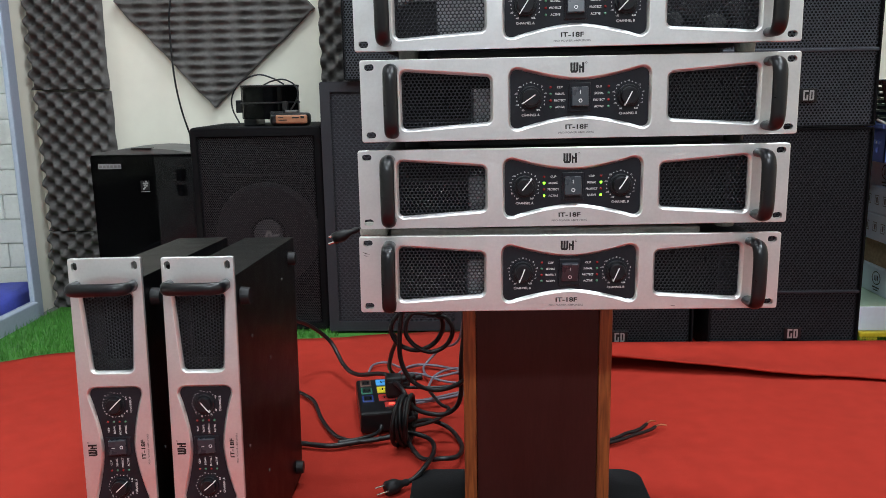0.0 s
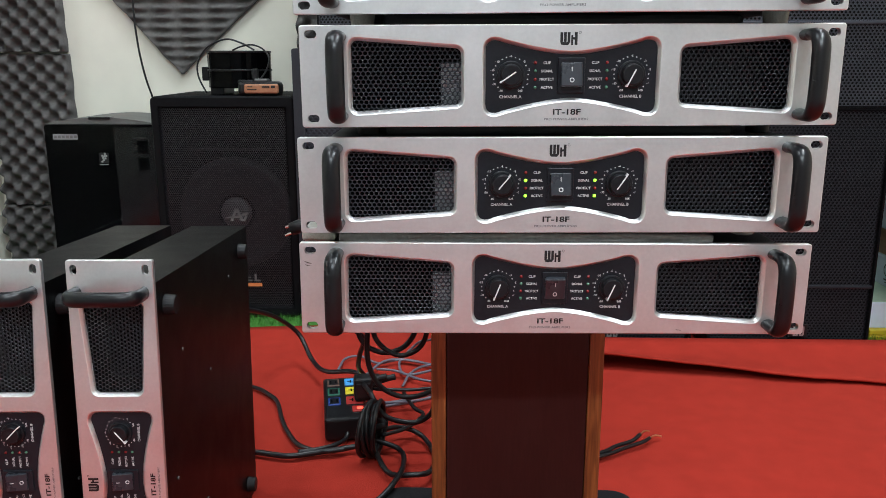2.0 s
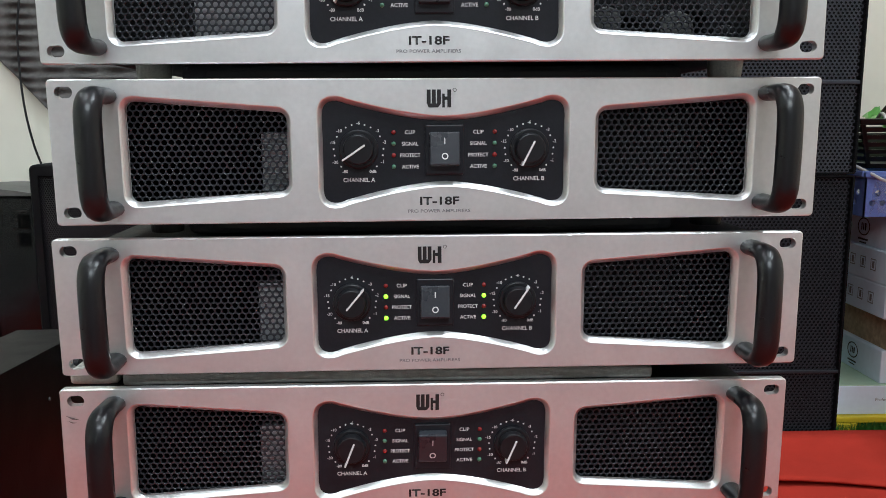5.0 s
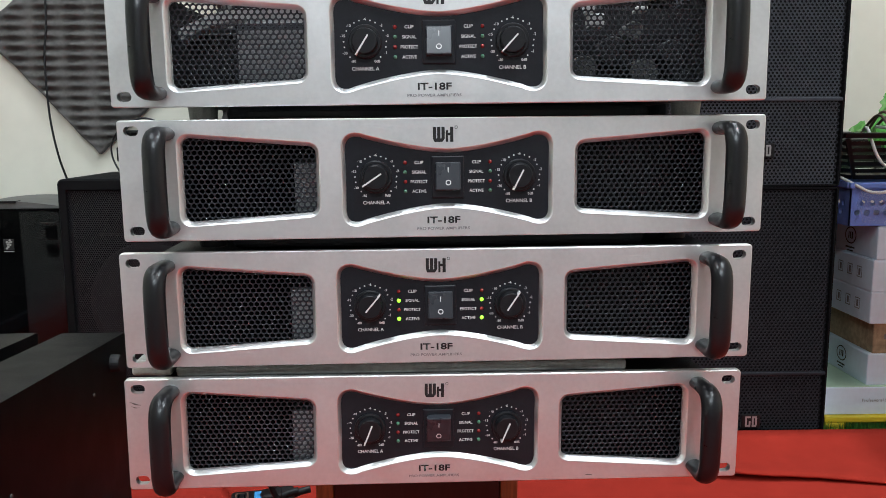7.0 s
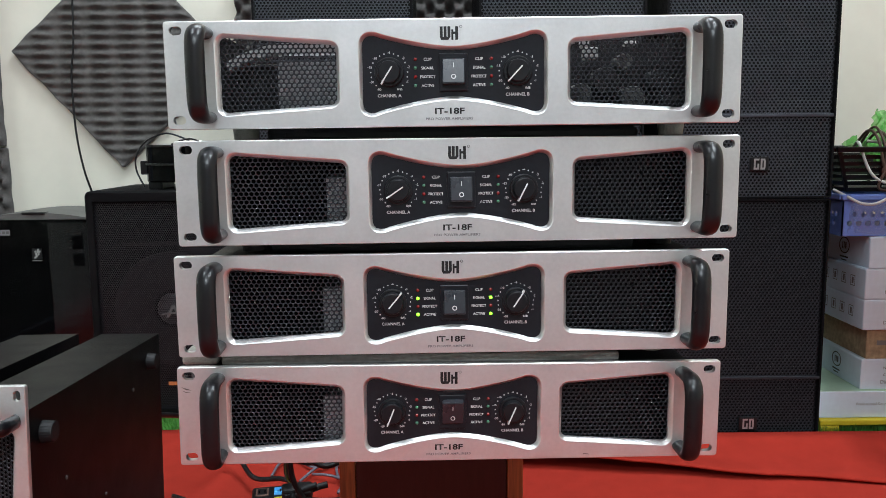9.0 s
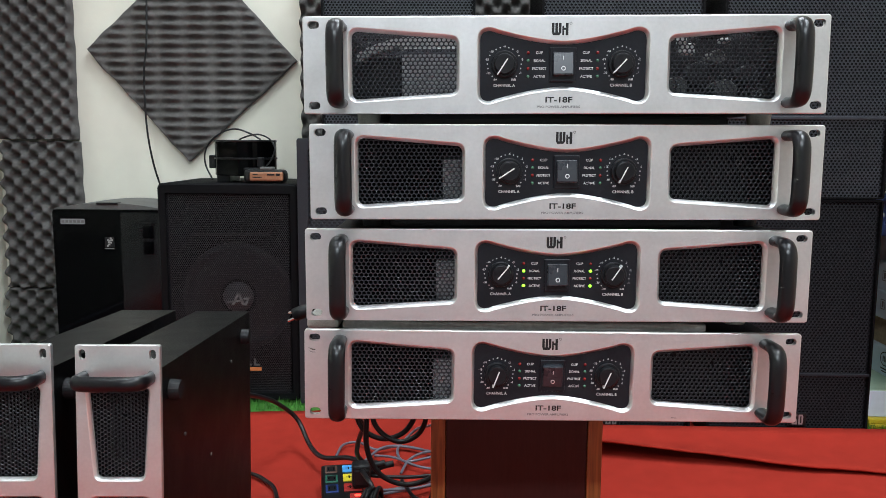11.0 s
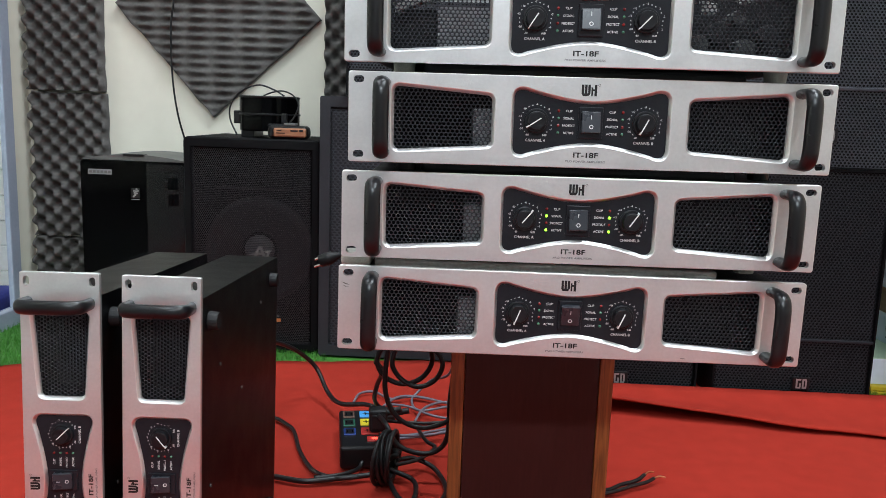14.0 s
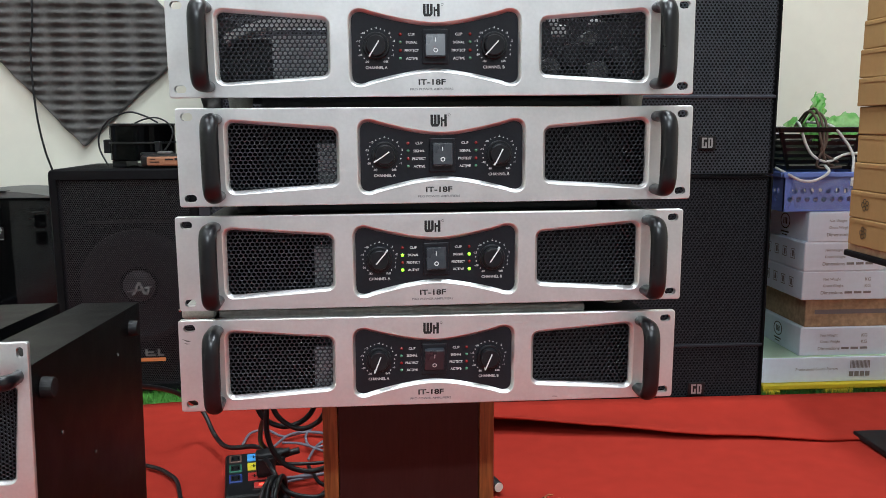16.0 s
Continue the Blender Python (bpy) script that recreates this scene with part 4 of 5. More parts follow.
amplifier("silver power amplifier with its lamps unlit in the stack", pose(0.1244, 0.9144, 0.6683, 0.45, -0.23, 1.98), 214, 243, group=STACK)
amplifier("silver power amplifier on top of the stack, lid missing", pose(0.1182, 0.9125, 0.7671, -0.10, -0.33, -0.40), 237, 227, group=STACK, open_top=True, foot=PALEFOOT)
for px, py, pz, tilt in ((0.1215, 0.942, 0.7103, 0.3), (0.1205, 0.944, 0.6120, 0.55)):
    pad = thing("foam_pad", "thin dark grey foam pad between stacked amplifiers", "pad", pose(px, py, pz, tilt, 0, 1.2), "pads between the amplifiers")
    bm = box(-0.167, 0.162, 0.0, 0.20, 0.0, 0.0125, 0.0055, 3)
    bmesh.ops.subdivide_edges(bm, edges=[e for e in bm.edges if e.calc_length() > 0.1], cuts=14, use_grid_fill=True)
    for v in bm.verts:
        v.co.z += 0.0012 * noise.noise(v.co * 22) * (v.co.z > 0.006)
    part("sheet", bm, PADM, pad, smooth=True)
    part("edge_tape", box(-0.150, 0.150, -0.0012, 0.0, 0.0040, 0.0085, 0.0004), RUBBER, pad, "black edge band")
sheet_ob = thing("foam_sheet", "pale grey packing foam sheet between the two lowest amplifiers", "pad", pose(0.0, 0.9270, 0.5123, 0.2, 0.2, 1.6), "pads between the amplifiers")
bm = box(-0.090, 0.268, 0.0, 0.24, 0.0, 0.0092, 0.0025, 2)
bmesh.ops.subdivide_edges(bm, edges=[e for e in bm.edges if e.calc_length() > 0.1], cuts=18, use_grid_fill=True)
for v in bm.verts:
    v.co.z += 0.0016 * noise.noise(v.co * 30) * (v.co.z > 0.004)
    v.co.y += 0.003 * noise.noise(Vector((v.co.x * 25, 1, 5))) * (v.co.y < 0.05)
part("sheet", bm, PALEPAD, sheet_ob, smooth=True)
part("torn_piece", box(-0.126, -0.094, 0.004, 0.05, 0.0, 0.0105, 0.003, 3), PALEFOOT, sheet_ob, "loose worn white piece")
SIDE = "amplifiers standing on end"
amplifier("silver power amplifier standing on end on the carpet", pose(-0.4453, 0.9458, 0.2432, -3.4, -0.29, 2.6) @ pose(0, 0, 0, 0, -90, 0), -48, -45, pressed=True, group=SIDE, sink=False)
amplifier("silver power amplifier standing on end beside another", pose(-0.3340, 0.9523, 0.2420, -3.5, 0.14, 2.3) @ pose(0, 0, 0, 0, -90, 0), -50, -141, pressed=True, group=SIDE, sink=False)


# ---- stand ----
stand = thing("speaker_stand", "wooden pedestal with a dark front on a black base board", "stand", pose(0.0945, 1.10, 0))
out = rounded([(-0.198, -0.10), (0.198, -0.10), (0.198, 0.247), (-0.198, 0.247)], 0.035, 6)
bm = prism(out, 0.0, 0.012)
bmesh.ops.transform(bm, matrix=Matrix(((1, 0, 0, 0), (0, 0, 1, 0), (0, 1, 0, 0.0035), (0, 0, 0, 1))), verts=bm.verts)
bmesh.ops.recalc_face_normals(bm, faces=bm.faces)
part("base_board", bm, PLATE, stand, "black board with rounded corners")
part("front_panel", box(-0.0855, 0.0855, 0.002, 0.012, 0.016, 0.412), DARKWOOD, stand, "dark stained front tinted with carpet red")
for sx in (-1, 1):
    part("side_panel", box(*sorted((sx * 0.0865, sx * 0.1045)), 0.0, 0.24, 0.016, 0.4121, 0.002), WOOD, stand, "warm brown wooden side")
part("back_panel", box(-0.0855, 0.0855, 0.225, 0.238, 0.016, 0.411), DARKWOOD, stand)
part("top_panel", box(-0.0855, 0.0855, 0.0125, 0.2245, 0.398, 0.411), DARKWOOD, stand)


# ---- things on the speaker ----
can = thing("motor_housing", "gloss black cylindrical motor housing lying on a speaker", "housing", pose(-0.579, 2.395, 0.5885))
part("drum", cyl(0.083, 0.095, pose(0, 0, 0.0655), 40, bevel=0.003), GLOSS, can, "gloss black drum", smooth=False)
part("rim", cyl(0.0855, 0.005, pose(0, 0, 0.0640), 40, bevel=0.001), SATIN, can)
part("rim", cyl(0.0845, 0.006, pose(0, 0, 0.1110), 40, bevel=0.002), SATIN, can)
part("bracket", box(-0.099, -0.080, -0.018, 0.012, 0.036, 0.072, 0.003), SATIN, can)
part("bracket", box(0.050, 0.066, -0.078, -0.058, 0.040, 0.068, 0.003), SATIN, can)
for fx in (-0.05, 0.05):
    part("foot", box(fx - 0.018, fx + 0.018, -0.05, 0.05, 0.0, 0.0185, 0.002), SATIN, can)
lead = thing("cable", "thin black lead arching over the motor housing", "cable")
part("sheath", tube([(-0.664, 2.365, 0.592), (-0.685, 2.37, 0.636), (-0.683, 2.37, 0.675), (-0.656, 2.37, 0.712), (-0.607, 2.372, 0.732), (-0.567, 2.38, 0.722), (-0.535, 2.385, 0.704)], 0.0024), CABLE, lead, smooth=True)
lead = thing("cable", "thin black lead looped from housing to battery", "cable")
part("sheath", tube([(-0.587, 2.36, 0.7035), (-0.56, 2.35, 0.713), (-0.528, 2.34, 0.717), (-0.497, 2.33, 0.705), (-0.481, 2.32, 0.681), (-0.489, 2.315, 0.652), (-0.503, 2.31, 0.632)], 0.0022), CABLE, lead, smooth=True)
bat = thing("battery_pack", "orange and black tool battery on the speaker", "battery", pose(-0.503, 2.30, 0.5885))
part("case", box(-0.055, 0.055, -0.02, 0.035, 0.0, 0.036, 0.012, 4), SATIN, bat)
part("band", box(-0.037, 0.052, -0.0235, -0.012, 0.006, 0.030, 0.005, 3), mat("worn orange plastic", (0.30, 0.13, 0.065), 0.5, 0.0, 0.25, 30), bat, "worn orange band")
link_mesh("print", bars_mesh([(-0.028, -0.004, 0.015, 0.0175), (0.010, 0.030, 0.021, 0.025), (0.034, 0.044, 0.0205, 0.0265), (-0.028, -0.014, 0.0225, 0.0245)], -0.0241), SATIN, bat)
part("latch", box(-0.012, 0.022, -0.012, 0.02, 0.035, 0.043, 0.003), GREYTOP, bat)
part("rail", box(-0.058, -0.018, 0.0, 0.03, 0.030, 0.040, 0.003), SATIN, bat)

wire = thing("wall_cable", "black cable hanging down the foam and wall", "cable")
part("sheath", tube([(-0.905, 2.53, 1.55), (-0.892, 2.53, 1.25), (-0.897, 2.53, 1.0), (-0.909, 2.53, 0.895), (-0.907, 2.53, 0.746), (-0.894, 2.535, 0.637), (-0.876, 2.55, 0.55), (-0.84, 2.56, 0.40), (-0.815, 2.56, 0.15), (-0.81, 2.56, 0.0)], 0.0030), CABLE, wire, smooth=True)
wire = thing("cable", "thin grey cable between purifier and speaker", "cable")
part("sheath", tube([(-0.797, 2.40, 0.42), (-0.80, 2.395, 0.33), (-0.808, 2.39, 0.26), (-0.80, 2.39, 0.12), (-0.795, 2.40, 0.0)], 0.003), GREYCABLE, wire, smooth=True)


# ---- power strip and cables ----
strip_ob = thing("power_strip", "black power strip with coloured sockets and a lit switch", "power strip", pose(-0.201, 1.628, 0.0035, 0, 0, 10.5))
part("case", box(-0.040, 0.040, -0.098, 0.098, 0.0, 0.044, 0.006, 3), SATIN, strip_ob, "black moulded case")
for sx, sy, colour in ((-0.020, 0.068, "brown"), (-0.020, 0.022, "green"), (-0.020, -0.024, "blue"), (0.019, 0.068, "sky"), (0.019, 0.024, "yellow"), (0.019, -0.022, "red")):
    wide = 0.017 if sx > 0 else 0.012
    so = part("socket", box(sx - wide, sx + wide, sy - 0.017, sy + 0.017, 0.043, 0.0462, 0.0015), SOCKETS[colour], strip_ob, colour + " plastic socket")
    if sx < 0:
        part("slot_plate", box(sx - 0.0085, sx + 0.0085, sy - 0.0125, sy + 0.0125, 0.0458, 0.0466, 0.0005), SATIN, so, "black socket face")
    else:
        link_mesh("print", bars_mesh([(sx - 0.011, sx + 0.011, -0.0012, 0.0012)]), SATIN, so, "", pose(0, sy, 0.0466, -90, 0, 0))
    for k in (-1, 1):
        part("slot", box(sx + k * 0.005 - 0.0012, sx + k * 0.005 + 0.0012, sy - 0.006, sy + 0.006, 0.0455, 0.0466), CLOTH, so)
sw_ob = part("switch", box(0.012, 0.036, -0.076, -0.052, 0.043, 0.0475, 0.002), SOCKETS["red"], strip_ob, "dark red rocker switch")
part("lamp", box(0.021, 0.032, -0.069, -0.060, 0.0470, 0.0482, 0.0008), RED_GLOW, sw_ob, "glowing red lamp")
part("bezel", box(0.009, 0.039, -0.079, -0.049, 0.0425, 0.0448, 0.001), SATIN, strip_ob)


def cable(label, points, r, material=CABLE, n=10, group="cables on the carpet"):
    c = thing("cable", label, "cable", group=group)
    part("sheath", tube(points, r, n), material, c, smooth=True)
    return c


cable("black power cable sagging to the power strip", [(-0.46, 1.62, 0.22), (-0.43, 1.70, 0.20), (-0.40, 1.80, 0.161), (-0.374, 1.86, 0.125), (-0.343, 1.90, 0.077), (-0.306, 1.85, 0.037), (-0.265, 1.78, 0.038), (-0.208, 1.745, 0.052), (-0.172, 1.705, 0.060)], 0.0050)
cable("black cable on the red carpet", [(-0.43, 1.77, 0.008), (-0.397, 1.749, 0.008), (-0.373, 1.724, 0.008), (-0.347, 1.687, 0.008), (-0.314, 1.592, 0.008), (-0.279, 1.52, 0.008), (-0.251, 1.487, 0.010), (-0.215, 1.472, 0.012), (-0.18, 1.478, 0.013)], 0.0042)
cable("thick black power cable on the red carpet", [(-0.40, 1.47, 0.010), (-0.339, 1.471, 0.009), (-0.304, 1.463, 0.009), (-0.271, 1.459, 0.009), (-0.219, 1.474, 0.010), (-0.166, 1.490, 0.012), (-0.14, 1.49, 0.02)], 0.0052)
cable("short black lead of the power strip", [(-0.182, 1.541, 0.022), (-0.184, 1.522, 0.012), (-0.198, 1.494, 0.014), (-0.225, 1.476, 0.014), (-0.26, 1.468, 0.012)], 0.0042)
coil = thing("cable_coil", "bundled coil of black power cable", "cable", group="cables on the carpet")
pts = []
for k in range(6 * 14 + 1):
    a = 2 * math.pi * k / 14
    turn_k = k / 14
    rr = 0.044 + 0.004 * math.sin(turn_k * 2.7)
    u = rr * math.cos(a)
    pts.append((-0.129 + 0.0040 * (turn_k - 3) + 0.004 * math.sin(a + turn_k) + 0.20 * u, 1.482 + 0.94 * u, 0.052 + rr * math.sin(a)))
part("sheath", tube(pts, 0.0044, 3), CABLE, coil, smooth=True)
part("tie", tube([(-0.112, 1.512, 0.045), (-0.128, 1.522, 0.056), (-0.148, 1.514, 0.05), (-0.134, 1.504, 0.04), (-0.112, 1.512, 0.045)], 0.006, 5), RUBBER, coil, smooth=True)
cable("loop of black power cable beside the stand", [(-0.128, 1.515, 0.030), (-0.087, 1.550, 0.022), (-0.046, 1.535, 0.012), (-0.020, 1.461, 0.010), (-0.026, 1.39, 0.020), (-0.057, 1.375, 0.022), (-0.094, 1.395, 0.014), (-0.122, 1.455, 0.02), (-0.13, 1.49, 0.03)], 0.0046)


def plug(label, body, tip, pins, cable_pts, r=0.0045):
    """A moulded three-pin plug: its body from one point to another, with two flat pins and a ridged neck."""
    p = thing("plug_cable", label, "cable", group="cables on the carpet")
    part("sheath", tube(cable_pts, r), CABLE, p, smooth=True)
    b, t = Vector(body), Vector(tip)
    line = [b + (t - b) * u for u in (0, 0.12, 0.25, 0.38, 0.5, 0.62, 1.0)]
    part("plug", add_tube(bmesh.new(), line, [r * 1.1, r * 1.5, r * 1.3, r * 1.7, r * 2.4, r * 2.9, r * 2.7], 10), RUBBER, p, "moulded black plug", smooth=True)
    for q in pins:
        q = Vector(q)
        along = (t - b).normalized()
        s = q - along * 0.022
        part("pin", add_tube(bmesh.new(), [s, q], 0.0022, 6, 0.5), STEELP, p, "bright metal pin")
    return p


plug("black power plug lying on the carpet", (-0.110, 1.303, 0.014), (-0.146, 1.277, 0.014), [(-0.165, 1.272, 0.017), (-0.160, 1.257, 0.013)],
     [(-0.13, 1.50, 0.022), (-0.082, 1.473, 0.016), (-0.070, 1.398, 0.026), (-0.081, 1.341, 0.026), (-0.098, 1.312, 0.018), (-0.110, 1.303, 0.014)])
plug("black power plug poking out behind the stacked amplifiers", (-0.192, 1.382, 0.4450), (-0.236, 1.378, 0.4290), [(-0.2435, 1.377, 0.4325), (-0.2430, 1.370, 0.4215)],
     [(0.0, 1.44, 0.455), (-0.08, 1.41, 0.453), (-0.125, 1.39, 0.4515), (-0.1513, 1.384, 0.4498), (-0.1724, 1.383, 0.4480), (-0.192, 1.382, 0.4450)], 0.0037)
HANG = "cables hanging behind the amplifiers"
cable("black power cable hanging behind the amplifiers", [(-0.115, 1.43, 0.44), (-0.122, 1.46, 0.33), (-0.133, 1.46, 0.231), (-0.131, 1.46, 0.176), (-0.109, 1.46, 0.137), (-0.069, 1.46, 0.121), (-0.027, 1.46, 0.132), (0.01, 1.46, 0.16)], 0.0046, group=HANG)
cable("looped black power cable under the amplifiers", [(-0.06, 1.44, 0.44), (-0.085, 1.47, 0.30), (-0.135, 1.47, 0.267), (-0.15, 1.47, 0.239), (-0.137, 1.47, 0.21), (-0.104, 1.47, 0.197), (-0.07, 1.47, 0.21), (-0.052, 1.465, 0.245), (-0.062, 1.45, 0.30), (-0.07, 1.44, 0.44)], 0.0045, group=HANG)
cable("looped black power cable under the amplifiers", [(-0.03, 1.42, 0.44), (-0.052, 1.45, 0.285), (-0.106, 1.45, 0.275), (-0.121, 1.45, 0.242), (-0.107, 1.45, 0.215), (-0.076, 1.447, 0.201), (-0.046, 1.45, 0.213), (-0.033, 1.45, 0.242), (-0.045, 1.452, 0.265), (-0.07, 1.455, 0.285), (-0.08, 1.45, 0.44)], 0.0043, group=HANG)
cable("black power cable dropping to the power strip", [(-0.152, 1.47, 0.235), (-0.144, 1.5, 0.208), (-0.160, 1.56, 0.160), (-0.172, 1.63, 0.105), (-0.160, 1.665, 0.070)], 0.0046, group=HANG)
cable("black power cable looping down behind the stand", [(-0.003, 1.45, 0.43), (-0.012, 1.5, 0.241), (-0.019, 1.5, 0.163), (-0.021, 1.5, 0.094), (-0.036, 1.5, 0.065), (-0.066, 1.5, 0.055), (-0.110, 1.5, 0.068), (-0.137, 1.52, 0.100), (-0.160, 1.60, 0.085)], 0.0048, group=HANG)
cable("black power lead from the strip plug", [(-0.155, 1.625, 0.066), (-0.118, 1.62, 0.066), (-0.071, 1.62, 0.066), (-0.005, 1.62, 0.070), (0.04, 1.60, 0.06)], 0.0036, group=HANG)
cable("black cable crossing the pile of leads", [(-0.093, 1.694, 0.03), (-0.066, 1.618, 0.03), (-0.047, 1.587, 0.03), (-0.074, 1.536, 0.028), (-0.115, 1.50, 0.03)], 0.0038, group=HANG)
for px_, py_, pz_, turn_, tall_ in ((-0.152, 1.668, 0.050, 10, 0.024), (-0.163, 1.612, 0.0505, 12, 0.046)):
    pl = thing("plug", "black plug pushed into the power strip", "plug", pose(px_, py_, pz_, 0, 0, turn_))
    part("body", box(-0.017, 0.018, -0.016, 0.016, 0.0, tall_, 0.006, 3), RUBBER, pl, smooth=False)
    part("grip", box(-0.0145, 0.0155, -0.0175, 0.0175, 0.006, tall_ - 0.008, 0.003, 2), RUBBER, pl, "ribbed grip")
    part("neck", tube([(0.014, 0, tall_ - 0.012), (0.03, 0.002, tall_ - 0.008), (0.046, 0.004, tall_ - 0.006)], 0.0066, 5), RUBBER, pl, smooth=True)
GREY = "thin grey cables on the carpet"
for line in ([(-0.25, 1.859, 0.01), (-0.244, 1.926, 0.01), (-0.211, 1.943, 0.01), (-0.166, 1.901, 0.01), (-0.111, 1.918, 0.012), (-0.011, 1.881, 0.01), (0.05, 1.87, 0.01)],
             [(-0.186, 1.828, 0.01), (-0.151, 1.897, 0.016), (-0.098, 1.922, 0.01), (-0.011, 1.865, 0.014), (0.05, 1.85, 0.01)],
             [(-0.141, 1.677, 0.01), (-0.087, 1.701, 0.01), (-0.016, 1.744, 0.01), (0.05, 1.78, 0.01)],
             [(-0.135, 1.655, 0.014), (-0.062, 1.688, 0.014), (-0.016, 1.719, 0.014), (0.05, 1.74, 0.01)],
             [(-0.150, 1.664, 0.018), (-0.075, 1.675, 0.018), (-0.016, 1.700, 0.018), (0.05, 1.71, 0.01)],
             [(-0.012, 1.80, 0.20), (-0.030, 1.84, 0.10), (-0.075, 1.93, 0.05), (-0.110, 1.93, 0.015), (-0.117, 1.889, 0.01), (-0.093, 1.829, 0.012), (-0.017, 1.855, 0.018), (0.04, 1.86, 0.02)],
             [(-0.100, 1.77, 0.01), (-0.088, 1.83, 0.014), (-0.060, 1.875, 0.014), (-0.011, 1.885, 0.016), (0.05, 1.89, 0.01)],
             [(-0.165, 1.86, 0.012), (-0.120, 1.84, 0.016), (-0.06, 1.80, 0.012), (0.01, 1.79, 0.01)]):
    cable("thin grey cable in a loose pile on the carpet", line, 0.0030, GREYCABLE, group=GREY)
tail = thing("cable", "black two-core cable with bare copper ends on the carpet", "cable")
part("sheath", tube([(0.20, 1.45, 0.009), (0.272, 1.486, 0.009), (0.301, 1.511, 0.009), (0.333, 1.530, 0.010), (0.352, 1.552, 0.012)], 0.0036), CABLE, tail, smooth=True)
part("sheath", tube([(0.20, 1.445, 0.008), (0.275, 1.478, 0.008), (0.318, 1.508, 0.008), (0.352, 1.528, 0.009), (0.368, 1.545, 0.009)], 0.0034), CABLE, tail, smooth=True)
part("conductor", tube([(0.352, 1.552, 0.012), (0.362, 1.562, 0.014), (0.372, 1.566, 0.012)], 0.0018), COPPER, tail, "bare copper strands", smooth=True)
part("conductor", tube([(0.368, 1.545, 0.009), (0.380, 1.553, 0.010), (0.392, 1.554, 0.008)], 0.0018), COPPER, tail, "bare copper strands", smooth=True)
loose = thing("plug", "black round plug lying on the carpet behind the stand", "plug", pose(0.268, 1.61, 0.0165))
part("body", cyl(0.013, 0.03, pose(0, 0, 0, 90, 0, 25), 20, 0.010, bevel=0.002), RUBBER, loose, smooth=False)
part("neck", tube([(-0.006, 0.014, 0), (-0.012, 0.03, 0.004), (-0.02, 0.06, 0.002)], 0.005, 5), RUBBER, loose, smooth=True)
part("face", cyl(0.009, 0.002, pose(0.0066, -0.0142, 0, 90, 0, 25), 18), WHITECABLE, loose, "pale round face")
stub = thing("adapter", "small white plastic adapter beside the wooden stand", "adapter", pose(0.2085, 1.137, 0.0165))
part("body", box(-0.006, 0.006, -0.02, 0.02, 0.0, 0.032, 0.004, 3), WHITECABLE, stub)
part("seam", box(-0.0064, 0.0064, -0.0006, 0.0006, 0.001, 0.0316), GREYINK, stub)


# ---- cartons and crates against the wall ----
def printed_box(label, x0, x1, y0, y1, z0, z1, material, front=(), side=(), category="box", group="stacked cartons", top=None):
    b = thing("carton", label, category, pose(x0, y0, z0), group)
    w, d, h = x1 - x0, y1 - y0, z1 - z0
    part("box", box(0, w, 0, d, 0, h, 0.0025, 2), material, b)
    part("lid_flap", box(0.002, w - 0.002, 0.002, d - 0.002, h - 0.001, h + 0.0012), top or material, b)
    if front:
        link_mesh("print", bars_mesh([(a, c, e, f) for a, c, e, f in front], -0.0006), GREYINK, b)
    if side:
        me = bars_mesh([(a, c, e, f) for a, c, e, f in side])
        link_mesh("print", me, GREYINK, b, "", pose(-0.0006, 0, 0, 0, 0, -90) @ pose(0, 0, 0))
    return b


def oval_mark(parent, y, z, r, rz):
    """A printed oval ring with bars below it, on the left face."""
    bm = bmesh.new()
    for k0, k1 in ((1.0, 0.86),):
        a = [bm.verts.new((-0.0007, y + 1.25 * r * k0 * math.cos(t), z + r * k0 * math.sin(t))) for t in [math.pi / 14 * k for k in range(28)]]
        b = [bm.verts.new((-0.0007, y + 1.25 * r * k1 * math.cos(t), z + r * k1 * math.sin(t))) for t in [math.pi / 14 * k for k in range(28)]]
        bridge(bm, a, b)
    for y0, y1, z0, z1 in ((-0.5, -0.2, -0.4, 0.4), (-0.05, 0.15, -0.4, 0.4), (0.3, 0.5, -0.4, 0.4), (-1.0, 1.0, -1.5, -1.3), (-0.7, 0.7, -1.85, -1.7)):
        vs = [bm.verts.new((-0.0007, y + r * p, z + r * q)) for p, q in ((y0, z0), (y1, z0), (y1, z1), (y0, z1))]
        bm.faces.new(vs)
    part("print", bm, INK, parent)


def signs(parent, y0, z, n, s):
    """A row of small square handling signs on the left face."""
    for k in range(n):
        yc = y0 - k * s * 2.0
        bm = bmesh.new()
        for a, b, c, d in ((-0.5, 0.5, 0.42, 0.5), (-0.5, 0.5, -0.5, -0.42), (-0.5, -0.42, -0.42, 0.42), (0.42, 0.5, -0.42, 0.42), (-0.2, 0.2, -0.3, 0.3)):
            vs = [bm.verts.new((-0.0007, yc + s * p, z + s * q * 1.2)) for p, q in ((a, c), (b, c), (b, d), (a, d))]
            bm.faces.new(vs)
        part("print", bm, GREYINK, parent)


def weights(parent):
    """Three printed lines on the front of a carton."""
    for words, x, z in (("Net Weight", 0.077, 0.053), ("Gross Weight", 0.081, 0.036), ("Dimensions", 0.078, 0.019), ("KG", 0.172, 0.053), ("KG", 0.172, 0.036)):
        link_mesh("lettering", cached("box" + words, lambda: text_mesh(words, None, 0.0088, 0.008)), GREYINK, parent, "grey lettering", pose(x, -0.0008, z))
    link_mesh("print", cached("boxbars", lambda: bars_mesh([(0.112 + 0.025 * k, 0.132 + 0.025 * k, 0.016, 0.022) for k in range(3)], -0.0008)), GREYINK, parent)


